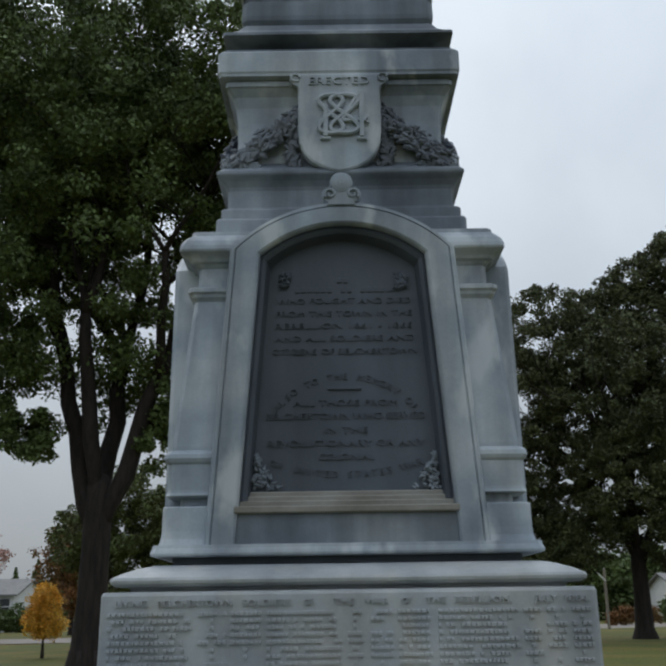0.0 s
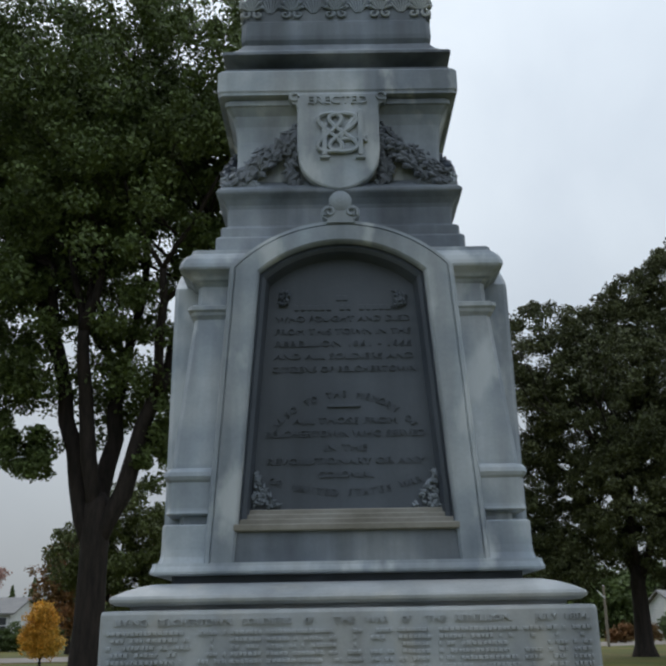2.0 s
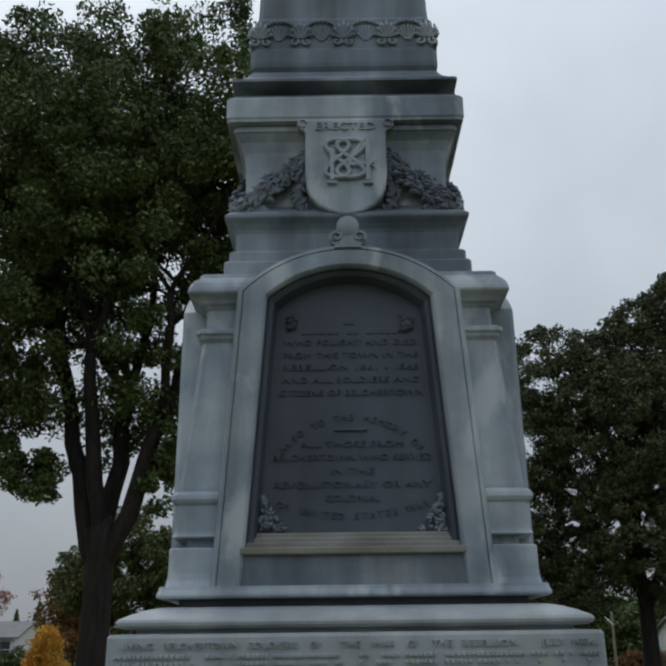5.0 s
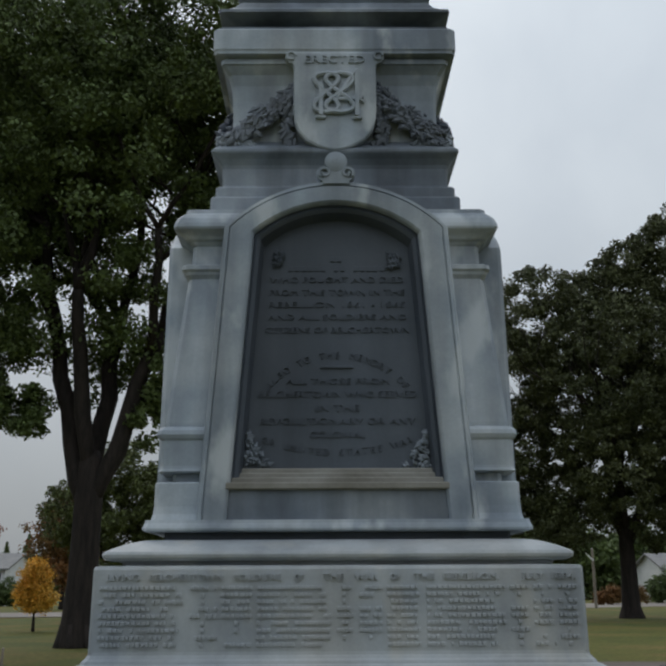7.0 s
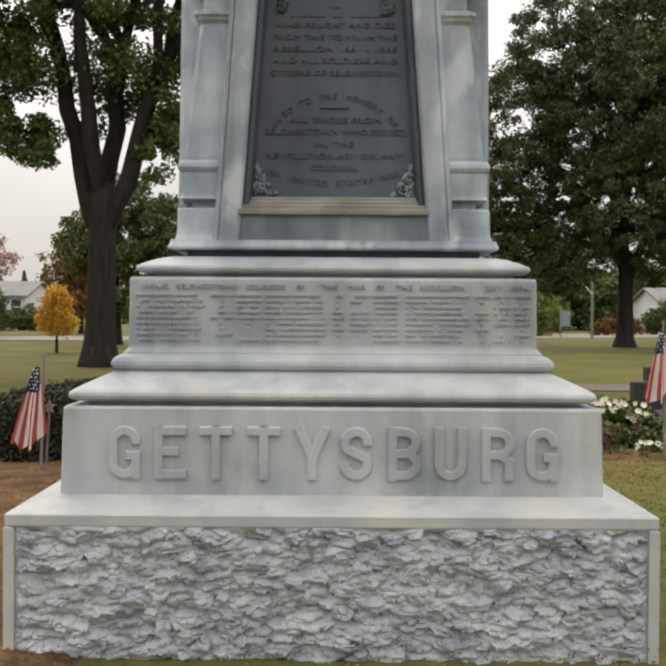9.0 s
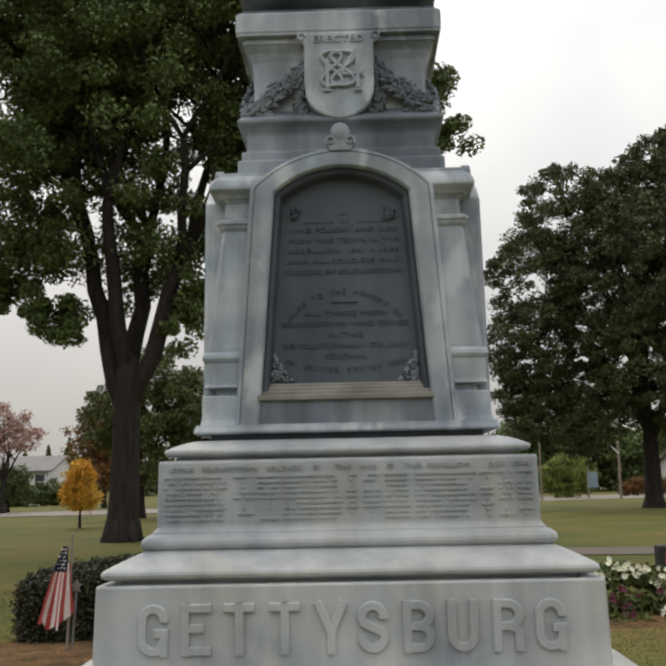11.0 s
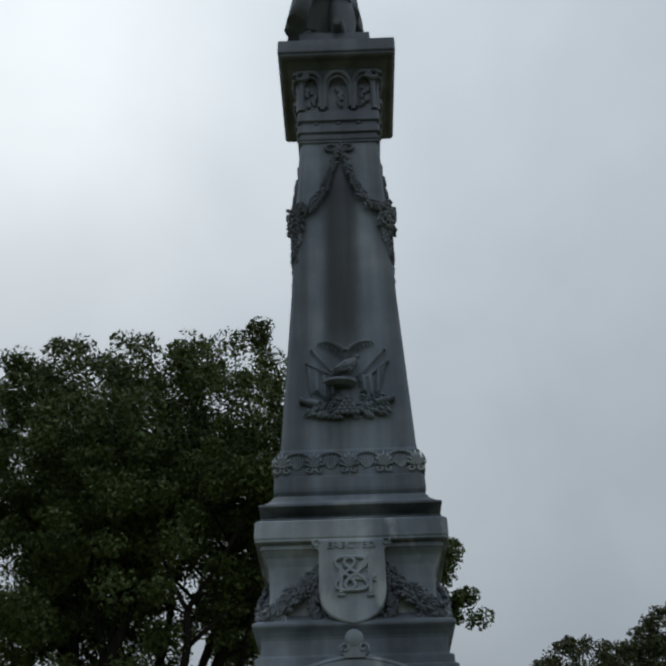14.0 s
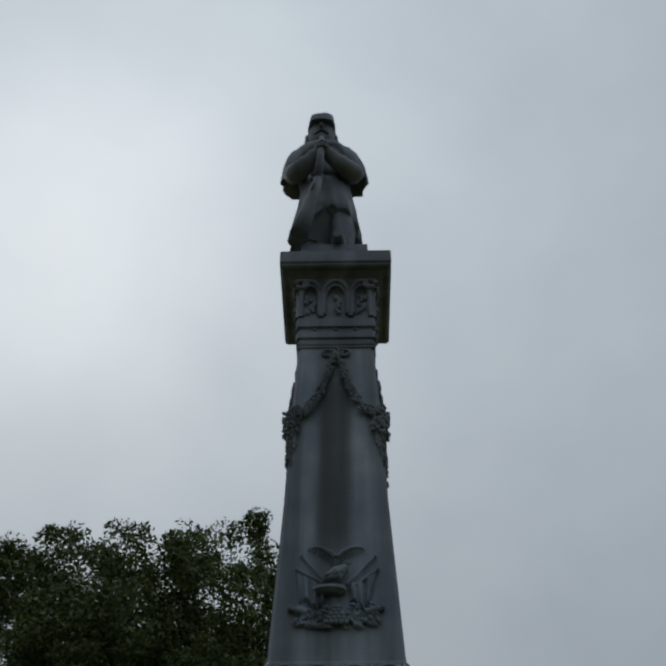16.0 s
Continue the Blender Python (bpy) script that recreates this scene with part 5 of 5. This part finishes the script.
def far_woods():
    """The wood beyond the street."""
    rng = random.Random(301)
    clumps = []
    for k in range(4200):
        x = rng.uniform(2, 95)
        top = 6.4 + 1.8 * math.sin(x * 0.35) + 1.4 * math.sin(x * 0.83 + 1) + 0.02 * x
        clumps.append((x, 90 + rng.uniform(-5, 8) + 0.15 * x, top * rng.random() ** 0.7, rng.uniform(0.7, 1.4)))
    for k in range(900):
        x = rng.uniform(-75, 2)
        top = 4.2 + 1.2 * math.sin(x * 0.3) + 0.7 * math.sin(x * 0.9)
        clumps.append((x, 125 + rng.uniform(-5, 8), top * rng.random() ** 0.7, rng.uniform(0.7, 1.3)))
    ob = leaf_cloud("far_woods", clumps, 40, 0.24, 1.0, 302, LEAF, None, "dark green belt of woods beyond the street")
    tagged(ob, category="woods", kind="stuff")


far_woods()


# ---- houses ----
def house(label, x0, x1, y0, y1, eave, ridge, windows, turn=0.0):
    root = tagged(new("house"), label, "house")
    root.matrix_world = pose((x0 + x1) / 2, (y0 + y1) / 2, 0, 0, 0, turn)
    w, d = (x1 - x0) / 2, (y1 - y0) / 2
    s = Shape()
    s.box((-w, -d, -0.1), (w, d, eave), 0.02)
    s.add([(-w, -d, eave), (-w, d, eave), (-w, 0, ridge), (w, -d, eave), (w, d, eave), (w, 0, ridge)], [(0, 1, 2), (3, 5, 4)])
    s.make("wall", SIDING, root, "white clapboard wall")
    r = Shape()
    for sg in (-1, 1):
        e = 0.35
        low = eave - e * (ridge - eave) / d
        r.add([(-w - e, sg * (d + e), low), (w + e, sg * (d + e), low), (w + e, 0, ridge), (-w - e, 0, ridge), (-w - e, sg * (d + e), low + 0.14), (w + e, sg * (d + e), low + 0.14), (w + e, 0, ridge + 0.14), (-w - e, 0, ridge + 0.14)],
              [(0, 1, 2, 3), (4, 7, 6, 5), (0, 4, 5, 1), (0, 3, 7, 4), (1, 5, 6, 2)])
    r.make("roof", SHINGLE, root, "grey shingled gable roof")
    for wx, wz, ww, wh in windows:
        f = Shape()
        for lo, hi in (((wx - ww - 0.08, wz - wh - 0.08), (wx - ww, wz + wh + 0.08)), ((wx + ww, wz - wh - 0.08), (wx + ww + 0.08, wz + wh + 0.08)), ((wx - ww, wz + wh), (wx + ww, wz + wh + 0.08)), ((wx - ww, wz - wh - 0.08), (wx + ww, wz - wh)), ((wx - ww, wz - 0.03), (wx + ww, wz + 0.03))):
            f.box((lo[0], -d - 0.07, lo[1]), (hi[0], -d - 0.01, hi[1]), 0.005)
        fr = f.make("window", SIDING, root)
        p = Shape()
        p.box((wx - ww, -d - 0.045, wz - wh), (wx + ww, -d - 0.022, wz + wh), 0.002)
        p.make("pane", PANE, fr)


house("white clapboard house with a grey roof across the street", -30.6, -25.2, 74, 82, 2.8, 4.0, ((-2.0, 1.9, 0.4, 0.6), (-0.7, 1.9, 0.4, 0.6), (0.7, 1.9, 0.4, 0.6), (2.0, 1.9, 0.4, 0.6)))
house("pale house with dark windows beyond the tree", 28.3, 36.3, 78, 87, 2.5, 3.9, ((-3.2, 1.6, 0.45, 0.65), (-1.2, 1.6, 0.45, 0.65), (1.2, 1.6, 0.45, 0.65), (3.2, 1.6, 0.45, 0.65)))

for n, (x, y, h, r) in enumerate(((26.9, 70, 3.4, 1.7), (25.3, 71, 2.0, 1.0), (29.8, 71, 4.2, 2.0), (-29.5, 71, 1.3, 0.8), (-27.6, 71, 1.2, 0.8), (-25.9, 71, 1.4, 0.9), (-24.0, 72, 1.8, 1.1), (-22.4, 72, 1.5, 1.0))):
    round_tree("dark green shrub in front of a house", x, y, h, ((0, 0, h * 0.55, r), (r * 0.6, 0, h * 0.4, r * 0.7), (-r * 0.6, 0, h * 0.4, r * 0.7)), 90 + 3 * n, LEAF, per=50, size=0.08, trunk_r=0.06, fork=0.4, name="shrub", clump=60, depth=1)


def pole(x, y, h, r, label):
    root = tagged(new("utility_pole"), label, "pole", "poles along the street")
    root.location = (x, y, 0)
    s = Shape()
    s.tube([(0, 0, -0.3), (0, 0, h)], [r, r * 0.75], 10)
    s.make("post", WOODPOLE, root)
    s = Shape()
    s.ovals([(0, 0, h, r * 0.8, r * 0.8), (0, 0, h + 0.05, r * 0.3, r * 0.3)], 10)
    s.make("cap", PEWTER, root)
    if h > 3 and r > 0.08:
        s = Shape()
        s.tube([(0, -r, h * 0.80), (-0.22, -r, h * 0.86), (-0.45, -r, h * 0.93)], [0.05, 0.045, 0.03], 8)
        s.make("bracket", SIDING, root, "pale slanting bracket")


pole(16.7, 58.0, 3.6, 0.10, "short weathered wooden pole beside the street")
pole(11.7, 58.0, 4.6, 0.07, "slim weathered pole beside the street")


def street_sign(x, y):
    root = tagged(new("street_sign"), "pale blue board on a slim post beside the street", "sign")
    root.location = (x, y, 0)
    s = Shape()
    s.tube([(0, 0, -0.3), (0, 0, 2.1)], [0.045, 0.04], 8)
    s.make("post", WOODPOLE, root)
    s = Shape()
    s.box((-0.02, -0.07, 0.75), (0.62, -0.045, 1.75), 0.01)
    s.make("board", BLUE, root, "pale blue painted board")


street_sign(15.15, 60.0)
round_tree("low russet shrub beside the street", 20.2, 66.5, 1.4, ((0, 0, 0.7, 0.75), (1.0, 0, 0.6, 0.65), (-0.9, 0, 0.45, 0.5), (2.0, 0, 0.6, 0.6)), 131, LEAF_ORANGE, per=50, size=0.06, trunk_r=0.05, fork=0.3, name="shrub", clump=90, depth=1)


# ---- beside the monument ----
def hedge():
    rng = random.Random(401)
    root = tagged(new("hedge"), "low clipped dark green hedge in mulch", "hedge")
    clumps = []
    x0, x1, y0, y1, z0, z1 = -2.12, 2.0, 2.42, 3.7, 0.48, 0.965
    for k in range(3200):
        x, y, z = rng.uniform(x0 + 0.05, -0.3), rng.uniform(y0 + 0.05, y1), rng.uniform(z0, z1 - 0.04)
        f = rng.random()
        if f < 0.5:
            y = y0 + 0.06 * rng.random()
        elif f < 0.85:
            z = z1 - 0.05 * rng.random()
        else:
            x = x0 + 0.06 * rng.random()
        clumps.append((x, y, z + 0.02 * math.sin(x * 7), rng.uniform(0.03, 0.07)))
    leaf_cloud("foliage", clumps, 40, 0.012, 0.05, 402, HEDGE, root)
    s = Shape()
    s.box((x0 + 0.1, y0 + 0.1, z0 - 0.05), (-0.3, y1 - 0.1, z1 - 0.09), 0.05)
    s.make("branches", BARK, root)
    for k in range(9):
        t = Shape()
        x = x0 + 0.15 + 0.19 * k
        t.tube([(x, y0 + 0.16, 0.45), (x + 0.02, y0 + 0.14, 0.7)], [0.016, 0.01], 6)
        t.make("stem", BARK, root)


hedge()


def small_flag(x, y, base, tip, canton, hem, sway, star):
    """A grave flag on a wooden staff with a star-shaped holder; the cloth hangs in folds."""
    root = tagged(new("small_flag"), "small striped flag hanging from a leaning wooden staff", "flag", "small flags by the monument")
    s = Shape()
    s.tube([(x, y, base - 0.12), (x + sway * 0.5, y, (base + tip) / 2), (x + sway, y, tip)], [0.010, 0.008, 0.006], 8)
    s.blob((x + sway, y, tip + 0.004), 0.008, random.Random(1), 8, 6, rough=0.02)
    s.make("staff", WOODPOLE, root, "slim wooden staff")
    n, m = 26, 16
    top, low = canton

    def cloth(u, v):
        # u along the gathered width, v down the hanging length
        z = top + (hem - top) * v - 0.045 * v * v * math.sin(u * 3.14) + 0.085 * v * v * u ** 2 + 0.03 * v * v * (1 - u) ** 2 + 0.012 * v * math.sin(u * 17)
        spread_w = 0.035 + 0.125 * v ** 0.8
        cx = x + sway * (z - base) / (tip - base)
        px = cx - spread_w * (1.0 - u) * 1.0 + 0.035 * u * v
        py = y - 0.048 - 0.024 * math.sin(u * 11.0 + v * 2.5 + math.sin(v * 5)) * (0.3 + v)
        px += 0.010 * v * math.sin(u * 13 + 1.5)
        return px, py, z

    def sheet(name, u0, u1, v0, v1, mat, off=0.0, label=""):
        a, c = max(2, int((u1 - u0) * n)), max(2, int((v1 - v0) * m))
        verts, faces = [], []
        for back in (0, 1):
            for j in range(c + 1):
                for i in range(a + 1):
                    px, py, pz = cloth(u0 + (u1 - u0) * i / a, v0 + (v1 - v0) * j / c)
                    verts.append((px, py + off + 0.0025 * back, pz))
        k = (a + 1) * (c + 1)
        for j in range(c):
            for i in range(a):
                p = j * (a + 1) + i
                faces.append((p, p + a + 1, p + a + 2, p + 1))
                faces.append((p + k, p + 1 + k, p + a + 2 + k, p + a + 1 + k))
        return finish(name, verts, faces, mat, root, label, True)

    for k in range(9):
        sheet("stripe", k / 9, (k + 1) / 9, 0.30 if k > 0 and k < 7 else (0.22 if k else 0.34), 1.0 - 0.05 * abs(math.sin(k * 1.3)), (RED, WHITE)[k % 2], 0, "red stripe" if k % 2 == 0 else "white stripe")
    can = sheet("canton", 0.0, 0.80, 0.0, 0.31, NAVY, -0.002, "navy field with white stars")
    for r in range(6):
        for c in range(3):
            st = Shape()
            px, py, pz = cloth(0.12 + 0.22 * c + 0.11 * (r % 2), 0.035 + 0.046 * r)
            st.blob((px, py - 0.003, pz), 0.0062, random.Random(r * 5 + c), 5, 2, squash=(1, 0.3, 1), rough=0.3)
            st.make("star", WHITE, can)
    if star:
        sx, sz, sr = star
        s = Shape()
        pts = [(sx + sr * (1 if k % 2 == 0 else 0.45) * math.sin(math.pi * k / 5), sz + sr * (1 if k % 2 == 0 else 0.45) * math.cos(math.pi * k / 5)) for k in range(10)]
        s.add([(a, y + 0.004, c) for a, c in pts] + [(a, y + 0.014, c) for a, c in pts], [tuple(range(9, -1, -1)), tuple(range(10, 20))] + [(k, (k + 1) % 10, (k + 1) % 10 + 10, k + 10) for k in range(10)])
        s.tube([(sx, y + 0.012, sz), ((sx + x) / 2, y + 0.012, base - 0.05)], 0.008, 6)
        s.make("star_holder", PEWTER, root, "grey metal star-shaped holder")


small_flag(-1.647, 2.0, 0.60, 1.223, (1.165, 1.04), 0.71, 0.022, (-1.60, 0.935, 0.040))
small_flag(2.085, 2.6, 0.56, 1.43, (1.375, 1.25), 0.935, -0.02, (2.085, 0.855, 0.072))


def mulch_bed(name, x0, x1, y0, y1, label):
    rng = random.Random(7)
    nx, ny = int((x1 - x0) / 0.07), int((y1 - y0) / 0.07)
    verts = []
    for j in range(ny + 1):
        for i in range(nx + 1):
            u, v = i / nx, j / ny
            x, y = x0 + (x1 - x0) * u, y0 + (y1 - y0) * v
            e = min(u, 1 - u, v, 1 - v) * 8
            x += 0.08 * math.sin(y * 5) * (1 if e < 1 else 0.3)
            verts.append((x, y, ground_z(x, y) + min(e, 1) * 0.035 - 0.01 + rng.uniform(0, 0.014)))
    faces = [(j * (nx + 1) + i, j * (nx + 1) + i + 1, (j + 1) * (nx + 1) + i + 1, (j + 1) * (nx + 1) + i) for j in range(ny) for i in range(nx)]
    tagged(finish(name, verts, faces, MULCH), label, "mulch bed", kind="structure")


mulch_bed("ground_bed_1", -3.0, -0.7, -1.2, 2.6, "brown mulch beside the hedge")
mulch_bed("ground_bed_2", 1.2, 2.9, 2.5, 4.6, "brown mulch under the flowers")


def flower_plant(x, y, z, r, seed, petal, blooms, label):
    rng = random.Random(seed)
    root = tagged(new("flower_plant"), label, "flowers", "bedding flowers by the monument")
    leaf_cloud("leaves", [(x + rng.uniform(-r, r), y + rng.uniform(-r, r) * 0.7, z + rng.uniform(0.0, 0.8) * r, r * 0.35) for k in range(26)], 40, 0.018, 0.1, seed, LEAF_MID if seed % 3 else LEAF, root)
    for k in range(blooms):
        a = rng.uniform(0, 6.28)
        rr = r * rng.random() ** 0.5
        cx, cy, cz = x + rr * math.cos(a), y - abs(rr * math.sin(a)) * 0.8, z + r * 0.75 * (1 - 0.5 * (rr / r) ** 2) + rng.uniform(-0.05, 0.05)
        s = Shape()
        t = rng.uniform(0, 6)
        tilt = Vector((rng.uniform(-0.4, 0.4), -0.9, rng.uniform(0.1, 0.8))).normalized()
        side = tilt.orthogonal().normalized()
        up = tilt.cross(side)
        pr = rng.uniform(0.018, 0.027)
        c = Vector((cx, cy, cz))
        for q in range(5):
            b = t + q * 2 * math.pi / 5
            d0 = side * math.cos(b) + up * math.sin(b)
            d1 = side * math.cos(b + 0.6) + up * math.sin(b + 0.6)
            d2 = side * math.cos(b - 0.6) + up * math.sin(b - 0.6)
            s.add([c, c + d2 * pr * 0.75 + tilt * 0.006, c + d0 * pr + tilt * 0.010, c + d1 * pr * 0.75 + tilt * 0.006, c - tilt * 0.012], [(0, 1, 2, 3), (4, 3, 2, 1)])
        s.make("bloom", petal, root)


PLANTS = ((1.66, 3.25, 0.72, 0.14, 1, PETAL, 18), (1.78, 3.35, 0.76, 0.15, 3, PETAL, 24), (1.92, 3.3, 0.76, 0.14, 5, PETAL, 26), (2.06, 3.25, 0.73, 0.14, 13, PETAL, 22), (2.18, 3.3, 0.68, 0.13, 14, PETAL, 12), (2.10, 2.85, 0.52, 0.14, 7, PETAL, 30), (2.24, 2.8, 0.56, 0.13, 9, PETAL, 28),
          (1.64, 3.05, 0.60, 0.14, 2, PETAL_DARK, 18), (1.76, 3.0, 0.60, 0.15, 4, PETAL_DARK, 20), (1.88, 3.05, 0.58, 0.14, 6, PETAL_DARK, 12), (2.02, 3.0, 0.60, 0.14, 8, PETAL_DARK, 6), (1.70, 2.8, 0.50, 0.14, 10, PETAL_DARK, 10), (1.86, 2.75, 0.48, 0.14, 12, PETAL_DARK, 4), (1.98, 2.8, 0.50, 0.13, 16, PETAL_DARK, 3), (1.54, 3.3, 0.62, 0.15, 11, PETAL, 10))
for x, y, z, r, seed, petal, blooms in PLANTS:
    flower_plant(x, y, z, r, seed, petal, blooms, "cream-white petunias in bloom" if petal is PETAL else "dark maroon bedding flowers")


def stone_marker(x, y, w, z0, z1, label):
    root = tagged(new("stone_marker"), label, "marker", "dark markers behind the flowers")
    s = Shape()
    s.box((x, y, z0 - 0.1), (x + w, y + 0.12, z1), 0.012)
    s.make("slab", BLACK, root)
    s = Shape()
    s.box((x - 0.04, y - 0.04, z0 - 0.12), (x + w + 0.04, y + 0.16, z0 + 0.04), 0.01)
    s.make("footing", GRANITE, root)


stone_marker(2.585, 4.8, 0.46, 0.52, 0.905, "polished black upright stone marker")
stone_marker(3.09, 6.0, 0.5, 0.50, 0.97, "polished black upright stone marker on the lawn")


def tufts():
    """Grass and weeds on the mound."""
    r = np.random.RandomState(9)
    pts = []
    for k in range(30000):
        x, y = r.uniform(-4.5, 4.5), r.uniform(-2.5, 7.5)
        if max(abs(x), abs(y)) < 0.92 or (-3.0 < x < -0.7 and y < 2.5 and r.rand() < 0.85):
            continue
        pts.append((x, y, ground_z(x, y) + 0.008, 0.10))
    ob = leaf_cloud("grass", pts, 10, 0.006, 0.05, 10, GRASS_BLADE, None, "short mixed grass and weeds")
    tagged(ob, category="grass", kind="stuff")


tufts()
